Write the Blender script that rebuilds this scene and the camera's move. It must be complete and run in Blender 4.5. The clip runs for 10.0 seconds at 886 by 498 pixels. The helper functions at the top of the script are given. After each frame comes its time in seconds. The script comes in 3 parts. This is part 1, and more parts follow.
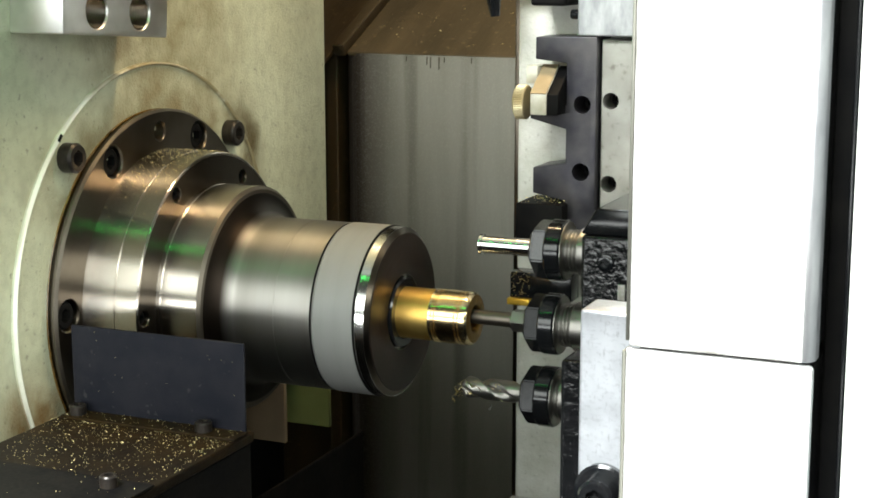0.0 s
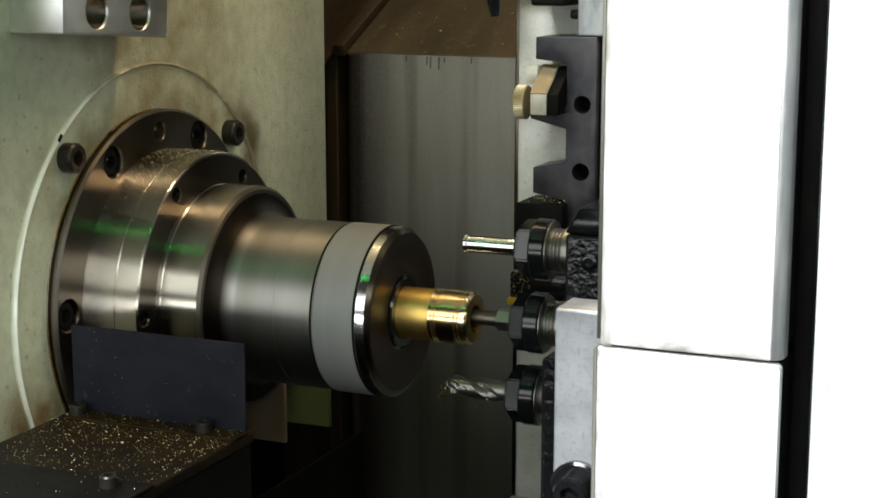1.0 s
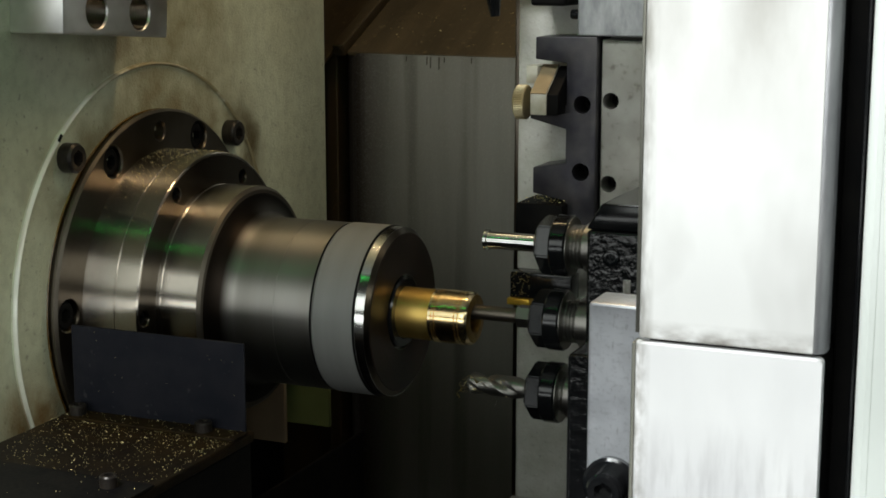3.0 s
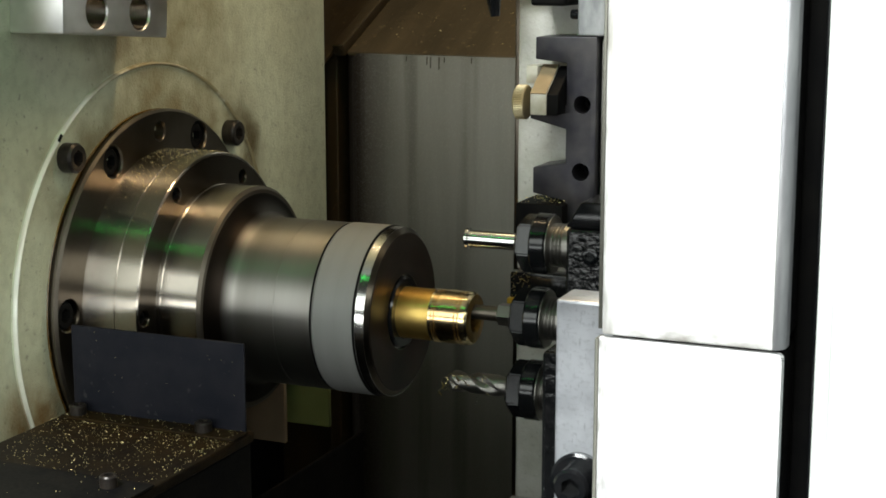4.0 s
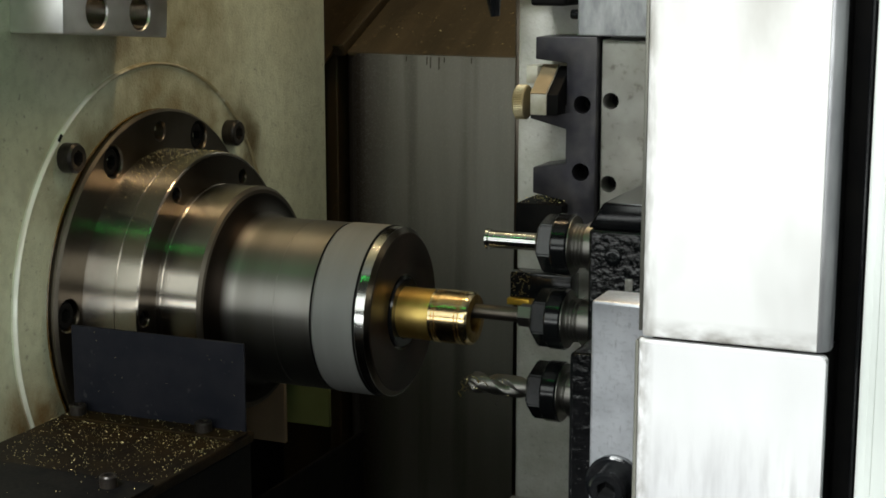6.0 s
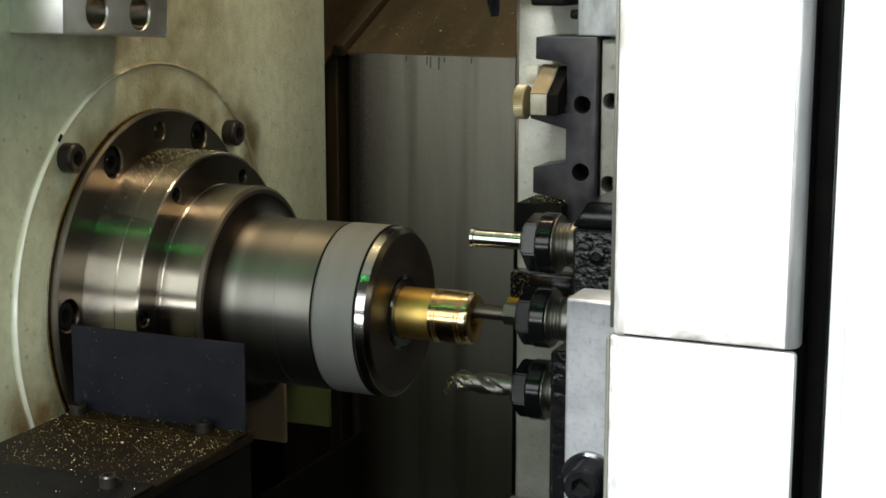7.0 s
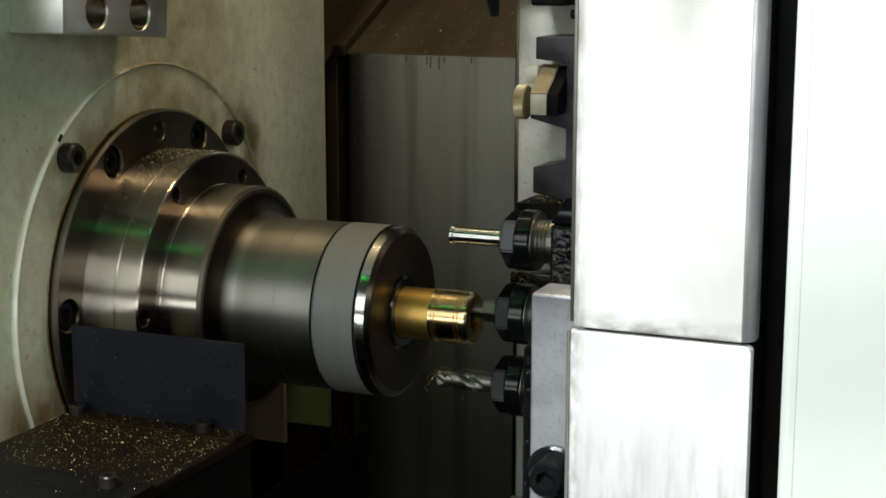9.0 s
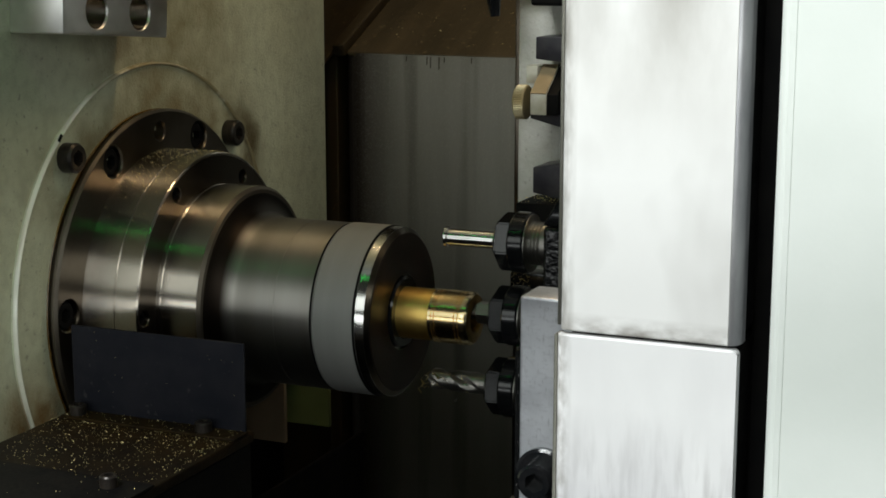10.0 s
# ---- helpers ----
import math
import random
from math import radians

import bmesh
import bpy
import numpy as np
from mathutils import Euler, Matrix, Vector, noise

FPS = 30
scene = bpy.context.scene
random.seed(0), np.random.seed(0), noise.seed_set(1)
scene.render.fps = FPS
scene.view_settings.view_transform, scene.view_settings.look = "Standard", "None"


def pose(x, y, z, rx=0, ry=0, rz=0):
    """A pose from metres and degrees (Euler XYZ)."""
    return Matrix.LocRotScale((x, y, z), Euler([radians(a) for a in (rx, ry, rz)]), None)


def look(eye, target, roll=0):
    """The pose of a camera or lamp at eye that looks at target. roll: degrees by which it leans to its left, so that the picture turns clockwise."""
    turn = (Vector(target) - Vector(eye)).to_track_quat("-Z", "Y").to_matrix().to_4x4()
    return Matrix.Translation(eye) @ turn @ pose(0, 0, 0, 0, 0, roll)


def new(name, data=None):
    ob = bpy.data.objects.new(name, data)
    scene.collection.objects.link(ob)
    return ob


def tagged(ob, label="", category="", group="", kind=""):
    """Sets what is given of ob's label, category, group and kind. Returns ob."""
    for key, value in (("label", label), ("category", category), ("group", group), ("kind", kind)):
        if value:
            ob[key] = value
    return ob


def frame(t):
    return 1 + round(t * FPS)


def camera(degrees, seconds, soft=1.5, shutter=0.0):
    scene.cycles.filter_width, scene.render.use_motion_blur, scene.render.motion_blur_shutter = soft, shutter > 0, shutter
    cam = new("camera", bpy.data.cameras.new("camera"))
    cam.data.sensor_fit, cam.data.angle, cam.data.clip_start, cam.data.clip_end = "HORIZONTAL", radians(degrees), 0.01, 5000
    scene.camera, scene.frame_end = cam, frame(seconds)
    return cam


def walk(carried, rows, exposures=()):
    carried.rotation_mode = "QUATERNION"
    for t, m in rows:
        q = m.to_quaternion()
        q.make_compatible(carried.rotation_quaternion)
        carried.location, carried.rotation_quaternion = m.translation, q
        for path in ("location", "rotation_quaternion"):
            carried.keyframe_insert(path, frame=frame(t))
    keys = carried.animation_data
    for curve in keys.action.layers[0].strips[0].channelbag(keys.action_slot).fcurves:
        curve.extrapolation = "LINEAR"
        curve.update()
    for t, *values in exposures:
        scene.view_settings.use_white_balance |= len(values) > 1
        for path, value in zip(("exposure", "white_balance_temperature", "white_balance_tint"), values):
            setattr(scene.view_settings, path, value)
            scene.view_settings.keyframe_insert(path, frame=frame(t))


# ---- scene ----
cam = camera(31.11, 10.0, soft=1.7, shutter=0.5)
EYE = (0.3828, -0.8388, 0.2160)
AHEAD = (EYE[0] - 0.38474, EYE[1] + 0.90334, EYE[2] - 0.18961)
walk(cam, [(0.0, look(EYE, AHEAD)), (10.0, look(EYE, AHEAD))],
     exposures=[(0.0, -0.11), (0.5, -0.62), (1.0, -0.97), (2.0, -1.47), (2.5, -1.77), (2.7, -1.87), (3.8, -1.02), (4.5, -1.07), (5.0, -1.34), (5.5, -1.67), (5.7, -1.67), (6.8, -1.02), (7.5, -1.02), (8.0, -1.10), (8.5, -1.30), (9.0, -1.50), (9.5, -1.77), (10.0, -1.89)])

# ---- light ----
world = bpy.data.worlds.new("workshop_air")
scene.world = world
world.use_nodes = True
world.node_tree.nodes["Background"].inputs[0].default_value = (0.80, 0.86, 0.80, 1)
world.node_tree.nodes["Background"].inputs[1].default_value = 0.012


def area(name, eye, target, sx, sy, watts, colour):
    data = bpy.data.lights.new(name, "AREA")
    data.shape, data.size, data.size_y = "RECTANGLE", sx, sy
    data.energy, data.color = watts, colour
    ob = new(name, data)
    ob.matrix_basis = look(eye, target)
    return ob


# two rows of daylight window in front of the machine, a warm work lamp inside it and a green status strip over its
# door, plus two added fills
area("upper_window", (0.75, -2.40, 1.03), (0.0, 0.0, 0.0), 4.6, 1.00, 112, (0.94, 1.0, 0.94))
area("lower_window", (0.3, -2.45, -0.03), (0.0, 0.0, 0.0), 4.6, 0.44, 72, (0.96, 1.0, 0.97))
# unseen fill from the right, added to brighten the headstock wall
area("side_fill", (3.00, -1.00, 0.90), (-0.15, 0.0, 0.05), 1.0, 0.7, 38, (0.96, 1.0, 0.92))
# unseen fill from above, added to make the white covers glare
area("cover_fill", (-0.20, -1.90, 2.05), (0.28, -0.40, 0.15), 1.2, 0.35, 250, (0.968, 1.0, 0.985))
area("work_lamp", (0.10, 0.07, 0.62), (0.10, 0.0, 0.0), 0.40, 0.014, 3.5, (1.0, 0.74, 0.42))
area("status_strip", (0.00, -0.30, 0.40), (-0.05, 0.0, 0.0), 0.50, 0.004, 0.17, (0.05, 1.0, 0.15))


# ---- materials ----
def shader(name, base, rough=0.5, metal=0.0, second=None, scale=40.0, detail=6.0, lo=0.35, hi=0.65,
           bump=0.0, bump_scale=400.0, stretch=(1, 1, 1), rough_var=0.1, coat=0.0, spec=0.5, turned=0.0):
    """Principled material whose colour drifts between base and second, with fine relief."""
    mat = bpy.data.materials.new(name)
    mat.use_nodes = True
    nt = mat.node_tree
    bsdf = nt.nodes["Principled BSDF"]
    bsdf.inputs["Metallic"].default_value = metal
    bsdf.inputs["Coat Weight"].default_value = coat
    bsdf.inputs["Specular IOR Level"].default_value = spec
    co = nt.nodes.new("ShaderNodeTexCoord")
    mp = nt.nodes.new("ShaderNodeMapping")
    mp.inputs["Scale"].default_value = stretch
    nt.links.new(co.outputs["Object"], mp.inputs["Vector"])
    n1 = nt.nodes.new("ShaderNodeTexNoise")
    n1.inputs["Scale"].default_value, n1.inputs["Detail"].default_value = scale, detail
    nt.links.new(mp.outputs[0], n1.inputs["Vector"])
    ramp = nt.nodes.new("ShaderNodeValToRGB")
    ramp.color_ramp.elements[0].position, ramp.color_ramp.elements[1].position = lo, hi
    ramp.color_ramp.elements[0].color = (*base, 1)
    ramp.color_ramp.elements[1].color = (*(second or [c * 0.8 for c in base]), 1)
    nt.links.new(n1.outputs["Fac"], ramp.inputs["Fac"])
    nt.links.new(ramp.outputs["Color"], bsdf.inputs["Base Color"])
    n2 = nt.nodes.new("ShaderNodeTexNoise")
    n2.inputs["Scale"].default_value, n2.inputs["Detail"].default_value = bump_scale, 4.0
    nt.links.new(mp.outputs[0], n2.inputs["Vector"])
    mr = nt.nodes.new("ShaderNodeMapRange")
    mr.inputs["To Min"].default_value = max(rough - rough_var, 0.02)
    mr.inputs["To Max"].default_value = min(rough + rough_var, 1.0)
    nt.links.new(n2.outputs["Fac"], mr.inputs["Value"])
    nt.links.new(mr.outputs[0], bsdf.inputs["Roughness"])
    if turned:
        tan = nt.nodes.new("ShaderNodeTangent")
        tan.direction_type, tan.axis = "RADIAL", "X"
        nt.links.new(tan.outputs[0], bsdf.inputs["Tangent"])
        bsdf.inputs["Anisotropic"].default_value = turned
        bsdf.inputs["Anisotropic Rotation"].default_value = 0.25
    if bump:
        bp = nt.nodes.new("ShaderNodeBump")
        bp.inputs["Strength"].default_value, bp.inputs["Distance"].default_value = min(bump, 1.0), 0.001 * max(bump, 1.0)
        nt.links.new(n2.outputs["Fac"], bp.inputs["Height"])
        nt.links.new(bp.outputs[0], bsdf.inputs["Normal"])
    return mat


def grime_or_shade(mat, axis, start, end, scale, lo, hi, colour, amount, stretch=(1, 1, 1)):
    """Lets patchy dirt, or shade painted as colour, creep in along one axis, from nothing at start to its most at end.
    """
    nt = mat.node_tree
    bsdf = nt.nodes["Principled BSDF"]
    old = bsdf.inputs["Base Color"].links[0].from_socket
    co = nt.nodes.new("ShaderNodeTexCoord")
    split = nt.nodes.new("ShaderNodeSeparateXYZ")
    nt.links.new(co.outputs["Object"], split.inputs[0])
    reach = nt.nodes.new("ShaderNodeMapRange")
    for key, v in (("From Min", start), ("From Max", end), ("To Min", 0.0), ("To Max", amount)):
        reach.inputs[key].default_value = v
    nt.links.new(split.outputs[axis], reach.inputs["Value"])
    mp = nt.nodes.new("ShaderNodeMapping")
    mp.inputs["Scale"].default_value = stretch
    nt.links.new(co.outputs["Object"], mp.inputs["Vector"])
    nz = nt.nodes.new("ShaderNodeTexNoise")
    nz.inputs["Scale"].default_value, nz.inputs["Detail"].default_value = scale, 7
    nt.links.new(mp.outputs[0], nz.inputs["Vector"])
    cut = nt.nodes.new("ShaderNodeMapRange")
    for key, v in (("From Min", lo), ("From Max", hi), ("To Min", 0.0), ("To Max", 1.0)):
        cut.inputs[key].default_value = v
    nt.links.new(nz.outputs["Fac"], cut.inputs["Value"])
    mul = nt.nodes.new("ShaderNodeMath")
    mul.operation = "MULTIPLY"
    nt.links.new(reach.outputs[0], mul.inputs[0])
    nt.links.new(cut.outputs[0], mul.inputs[1])
    mix = nt.nodes.new("ShaderNodeMix")
    mix.data_type = "RGBA"
    nt.links.new(mul.outputs[0], mix.inputs["Factor"])
    nt.links.new(old, mix.inputs["A"])
    mix.inputs["B"].default_value = (*colour, 1)
    nt.links.new(mix.outputs["Result"], bsdf.inputs["Base Color"])


CASTING = shader("cream_casting_paint", (0.60, 0.63, 0.47), 0.42, second=(0.53, 0.555, 0.405), scale=60, detail=12, lo=0.36, hi=0.70,
                 bump=0.9, bump_scale=640)
def oil_stain(mat, centre, inner, outer, colour, amount):
    """Lets brown oil creep over a painted surface in a ring round the spindle."""
    nt = mat.node_tree
    bsdf = nt.nodes["Principled BSDF"]
    old = bsdf.inputs["Base Color"].links[0].from_socket
    co = nt.nodes.new("ShaderNodeTexCoord")
    sub = nt.nodes.new("ShaderNodeVectorMath")
    sub.operation = "SUBTRACT"
    sub.inputs[1].default_value = centre
    flat = nt.nodes.new("ShaderNodeVectorMath")
    flat.operation = "MULTIPLY"
    flat.inputs[1].default_value = (0, 1, 1)
    ln = nt.nodes.new("ShaderNodeVectorMath")
    ln.operation = "LENGTH"
    nt.links.new(co.outputs["Object"], sub.inputs[0])
    nt.links.new(sub.outputs[0], flat.inputs[0])
    nt.links.new(flat.outputs[0], ln.inputs[0])
    ring = nt.nodes.new("ShaderNodeMapRange")
    ring.interpolation_type = "SMOOTHSTEP"
    for key, v in (("From Min", outer), ("From Max", inner), ("To Min", 0.0), ("To Max", 1.0)):
        ring.inputs[key].default_value = v
    nt.links.new(ln.outputs["Value"], ring.inputs["Value"])
    nz = nt.nodes.new("ShaderNodeTexNoise")
    nz.inputs["Scale"].default_value, nz.inputs["Detail"].default_value = 45, 8
    nt.links.new(co.outputs["Object"], nz.inputs["Vector"])
    sharp = nt.nodes.new("ShaderNodeMapRange")
    for key, v in (("From Min", 0.26), ("From Max", 0.76), ("To Min", 0.0), ("To Max", amount)):
        sharp.inputs[key].default_value = v
    nt.links.new(nz.outputs["Fac"], sharp.inputs["Value"])
    mul = nt.nodes.new("ShaderNodeMath")
    mul.operation = "MULTIPLY"
    nt.links.new(ring.outputs[0], mul.inputs[0])
    nt.links.new(sharp.outputs[0], mul.inputs[1])
    mix = nt.nodes.new("ShaderNodeMix")
    mix.data_type = "RGBA"
    nt.links.new(mul.outputs[0], mix.inputs["Factor"])
    nt.links.new(old, mix.inputs["A"])
    mix.inputs["B"].default_value = (*colour, 1)
    nt.links.new(mix.outputs["Result"], bsdf.inputs["Base Color"])


def speckle(mat, scale, lo, hi, colour, amount, stretch=(1, 1, 1)):
    """Strews small spots of dirt over a surface."""
    nt = mat.node_tree
    bsdf = nt.nodes["Principled BSDF"]
    old = bsdf.inputs["Base Color"].links[0].from_socket
    co = nt.nodes.new("ShaderNodeTexCoord")
    mp = nt.nodes.new("ShaderNodeMapping")
    mp.inputs["Scale"].default_value = stretch
    nt.links.new(co.outputs["Object"], mp.inputs["Vector"])
    nz = nt.nodes.new("ShaderNodeTexNoise")
    nz.inputs["Scale"].default_value, nz.inputs["Detail"].default_value = scale, 3
    nt.links.new(mp.outputs[0], nz.inputs["Vector"])
    cut = nt.nodes.new("ShaderNodeMapRange")
    for key, v in (("From Min", lo), ("From Max", hi), ("To Min", 0.0), ("To Max", amount)):
        cut.inputs[key].default_value = v
    nt.links.new(nz.outputs["Fac"], cut.inputs["Value"])
    mix = nt.nodes.new("ShaderNodeMix")
    mix.data_type = "RGBA"
    nt.links.new(cut.outputs[0], mix.inputs["Factor"])
    nt.links.new(old, mix.inputs["A"])
    mix.inputs["B"].default_value = (*colour, 1)
    nt.links.new(mix.outputs["Result"], bsdf.inputs["Base Color"])


speckle(CASTING, 260, 0.64, 0.74, (0.16, 0.15, 0.11), 0.55)
speckle(CASTING, 120, 0.45, 0.75, (0.36, 0.38, 0.27), 0.35)
oil_stain(CASTING, (0, 0.02, 0.0), 0.112, 0.150, (0.17, 0.125, 0.055), 0.9)
oil_stain(CASTING, (0, 0.112, 0.085), 0.012, 0.045, (0.13, 0.10, 0.05), 1.0)
oil_stain(CASTING, (0, -0.060, 0.090), 0.015, 0.040, (0.19, 0.15, 0.07), 0.9)
oil_stain(CASTING, (0, 0.030, 0.150), 0.030, 0.120, (0.24, 0.19, 0.09), 1.0)
# paler than the casting, so that the rim's highlight is partly in its colour
RIM = shader("glossy_cream_glint", (0.86, 0.87, 0.79), 0.20, second=(0.68, 0.67, 0.54), scale=30, coat=0.6)
# oil brown at the upper right, where that highlight also ends
oil_stain(RIM, (0, 0.080, 0.115), 0.09, 0.165, (0.34, 0.29, 0.17), 2.6)
oil_stain(CASTING, (0, -0.124, -0.058), 0.012, 0.046, (0.24, 0.145, 0.05), 1.5)
oil_stain(CASTING, (0, -0.105, 0.080), 0.012, 0.030, (0.15, 0.12, 0.06), 0.9)
oil_stain(CASTING, (0, 0.122, 0.078), 0.006, 0.030, (0.10, 0.075, 0.03), 1.2)
oil_stain(CASTING, (0, -0.030, 0.158), 0.010, 0.050, (0.22, 0.19, 0.12), 0.9)
STEEL = shader("turned_steel", (0.57, 0.525, 0.475), 0.25, 1.0, second=(0.45, 0.41, 0.355), scale=9,
               stretch=(1, 0.02, 0.02), rough_var=0.004, turned=0.98)
STEEL_SATIN = shader("satin_steel", (0.335, 0.325, 0.305), 0.47, 1.0, second=(0.26, 0.248, 0.228), scale=30,
                     stretch=(1, 0.02, 0.02), rough_var=0.02, turned=0.65)
# oily brown steel, darkened further as a shaded copy of the turned steel
STEEL_SHADED = shader("oiled_steel_shaded", (0.125, 0.108, 0.088), 0.30, 1.0, second=(0.085, 0.068, 0.048), scale=22, rough_var=0.02, turned=0.85)
GROUND_BAND = shader("ground_matte_steel", (0.235, 0.235, 0.228), 0.66, 0.3, second=(0.205, 0.205, 0.198), scale=60, bump=0.1,
                     bump_scale=1800, stretch=(1, 0.05, 0.05))
BRIGHT = shader("bright_ground_steel", (0.80, 0.80, 0.79), 0.22, 1.0, second=(0.70, 0.69, 0.67), scale=80, rough_var=0.01, turned=0.9)
BRASS = shader("turned_brass", (0.90, 0.75, 0.46), 0.27, 1.0, second=(0.82, 0.62, 0.32), scale=50,
               stretch=(1, 0.02, 0.02), rough_var=0.01, turned=0.9)
BRASS_DULL = shader("drawn_brass", (0.86, 0.63, 0.20), 0.40, 1.0, second=(0.64, 0.40, 0.10), scale=40, bump=0.05, bump_scale=900)
BRASS_DARK = shader("bored_brass", (0.34, 0.22, 0.07), 0.45, 1.0, second=(0.20, 0.125, 0.04), scale=250, bump=0.3, bump_scale=900)
CHIP = shader("brass_chip", (0.60, 0.51, 0.24), 0.36, 1.0, second=(0.80, 0.68, 0.36), scale=900)
CHAMFER = shader("dull_turned_chamfer", (0.17, 0.150, 0.125), 0.50, 1.0, second=(0.13, 0.112, 0.09), scale=40, turned=0.5)
# satin steel again, darkened towards the shoulder to paint the hollow's dark reflection
HOLLOW = shader("satin_steel_dark_reflection", (0.335, 0.325, 0.305), 0.47, 1.0, second=(0.26, 0.248, 0.228), scale=30, stretch=(1, 0.02, 0.02), rough_var=0.02, turned=0.65)
grime_or_shade(HOLLOW, 0, -0.0870, -0.0940, 30, 0.0, 0.30, (0.026, 0.020, 0.016), 1.0, (1, 0.05, 0.05))
OXIDE = shader("black_oxide_steel", (0.007, 0.0085, 0.010), 0.15, 0.3, second=(0.014, 0.014, 0.015), scale=120, bump=0.03, bump_scale=1200,
               rough_var=0.04, spec=0.55)
OXIDE_DULL = shader("worn_black_oxide", (0.034, 0.033, 0.043), 0.40, 0.55, second=(0.075, 0.070, 0.074), scale=55, bump=0.1, bump_scale=700)
BLACK = shader("soft_black", (0.004, 0.004, 0.0045), 0.55, 0.0, second=(0.008, 0.0075, 0.007), scale=60, spec=0.06)
ROUGH_BLACK = shader("oily_black_casting", (0.006, 0.0065, 0.007), 0.12, 0.0, second=(0.010, 0.010, 0.011), scale=150, bump=0.5,
                     bump_scale=230, rough_var=0.06, spec=0.42)
COVER = shader("white_cover_paint", (0.88, 0.88, 0.875), 0.42, second=(0.72, 0.715, 0.71), scale=16, lo=0.48, hi=0.86, bump=0.04,
               bump_scale=500, stretch=(1, 1, 0.4))
COVER_GRIMY = shader("grimy_white_cover_paint", (0.89, 0.89, 0.90), 0.40, second=(0.66, 0.655, 0.67), scale=14, lo=0.46, hi=0.84, bump=0.04,
               bump_scale=500, stretch=(1, 1, 0.4))
SIDE_PAINT = shader("pale_green_white_paint", (0.76, 0.80, 0.77), 0.38, second=(0.70, 0.745, 0.71), scale=18, bump=0.05, bump_scale=500)
SHEET = shader("dull_sheet_metal", (0.275, 0.272, 0.240), 0.46, 0.85, second=(0.205, 0.20, 0.17), scale=22, bump=0.06, bump_scale=600, stretch=(1, 1, 0.12))
SHEET_BROWN = shader("oil_stained_sheet", (0.062, 0.042, 0.019), 0.45, 0.2, second=(0.036, 0.025, 0.011), scale=40, stretch=(1, 0.15, 0.15), bump=0.08, bump_scale=500)
GUARD = shader("dark_blue_grey_sheet", (0.007, 0.008, 0.013), 0.55, 0.0, second=(0.013, 0.013, 0.018), scale=60, bump=0.12, bump_scale=900, spec=0.13)
OILY_TOP = shader("oily_cover_top", (0.007, 0.0055, 0.0045), 0.5, 0.0, second=(0.012, 0.0085, 0.005), scale=60, bump=0.2, bump_scale=300, spec=0.07)
COLUMN = shader("grey_column_paint", (0.56, 0.56, 0.52), 0.40, second=(0.45, 0.45, 0.40), scale=60, bump=0.45, bump_scale=420)
MILLED = shader("milled_aluminium", (0.66, 0.68, 0.72), 0.34, 0.85, second=(0.40, 0.42, 0.46), scale=34, detail=10, lo=0.40, hi=0.75, bump=0.06, bump_scale=500,
                stretch=(1, 1, 0.6))
PLATE = shader("worn_steel_plate", (0.40, 0.39, 0.36), 0.42, 0.5, second=(0.28, 0.27, 0.24), scale=40, bump=0.1, bump_scale=260)
IVORY = shader("ivory_plastic", (0.66, 0.64, 0.56), 0.45, second=(0.40, 0.36, 0.26), scale=60)
SHOP = shader("workshop_paint", (0.20, 0.21, 0.20), 0.7, second=(0.16, 0.17, 0.16), scale=2)
SHOP_FLOOR = shader("workshop_concrete", (0.22, 0.21, 0.20), 0.7, second=(0.16, 0.155, 0.15), scale=3)
BED_BROWN = shader("brown_rib_paint", (0.22, 0.17, 0.115), 0.5, second=(0.17, 0.13, 0.085), scale=30)
BED_OLIVE = shader("olive_rib_paint", (0.25, 0.30, 0.115), 0.5, second=(0.20, 0.24, 0.09), scale=30)
BLOCK_ALU = shader("scratched_aluminium_block", (0.46, 0.47, 0.48), 0.36, 0.5, second=(0.26, 0.27, 0.28), scale=130, detail=10, bump=0.3, bump_scale=300,
                   stretch=(1, 1, 0.4))
END_FACE = shader("brown_black_face", (0.022, 0.015, 0.012), 0.38, 0.0, second=(0.012, 0.009, 0.007), scale=40, spec=0.15)
BRACKET = shader("machined_steel_block", (0.92, 0.92, 0.91), 0.35, 1.0, second=(0.72, 0.72, 0.70), scale=40, rough_var=0.04)
OIL = shader("brown_oil", (0.16, 0.095, 0.025), 0.25, 0.0, second=(0.09, 0.05, 0.012), scale=80)
TAN = shader("tan_anodised_metal", (0.31, 0.25, 0.155), 0.42, 0.2, second=(0.25, 0.19, 0.11), scale=60)
OIL_DARK = shader("dark_oil_run", (0.060, 0.052, 0.038), 0.40, 0.0, second=(0.09, 0.08, 0.06), scale=90)
# grey in place of white paint: the shade of the cover's rounded edge
EDGE_SHADE = shader("grey_edge_shade", (0.58, 0.58, 0.60), 0.42, 0.9, second=(0.40, 0.40, 0.43), scale=120, detail=8, bump=0.06, bump_scale=500, stretch=(1, 1, 0.3))
SCREW_BROWN = shader("oily_brown_black_steel", (0.020, 0.017, 0.015), 0.34, 0.4, second=(0.040, 0.032, 0.026), scale=150, bump=0.05, bump_scale=900)
KNURL = shader("knurled_pale_brass", (0.42, 0.36, 0.22), 0.42, 0.7, second=(0.42, 0.36, 0.22), scale=200)
GOLD = shader("coated_insert", (0.75, 0.48, 0.06), 0.35, 0.6, second=(0.6, 0.36, 0.04), scale=300)


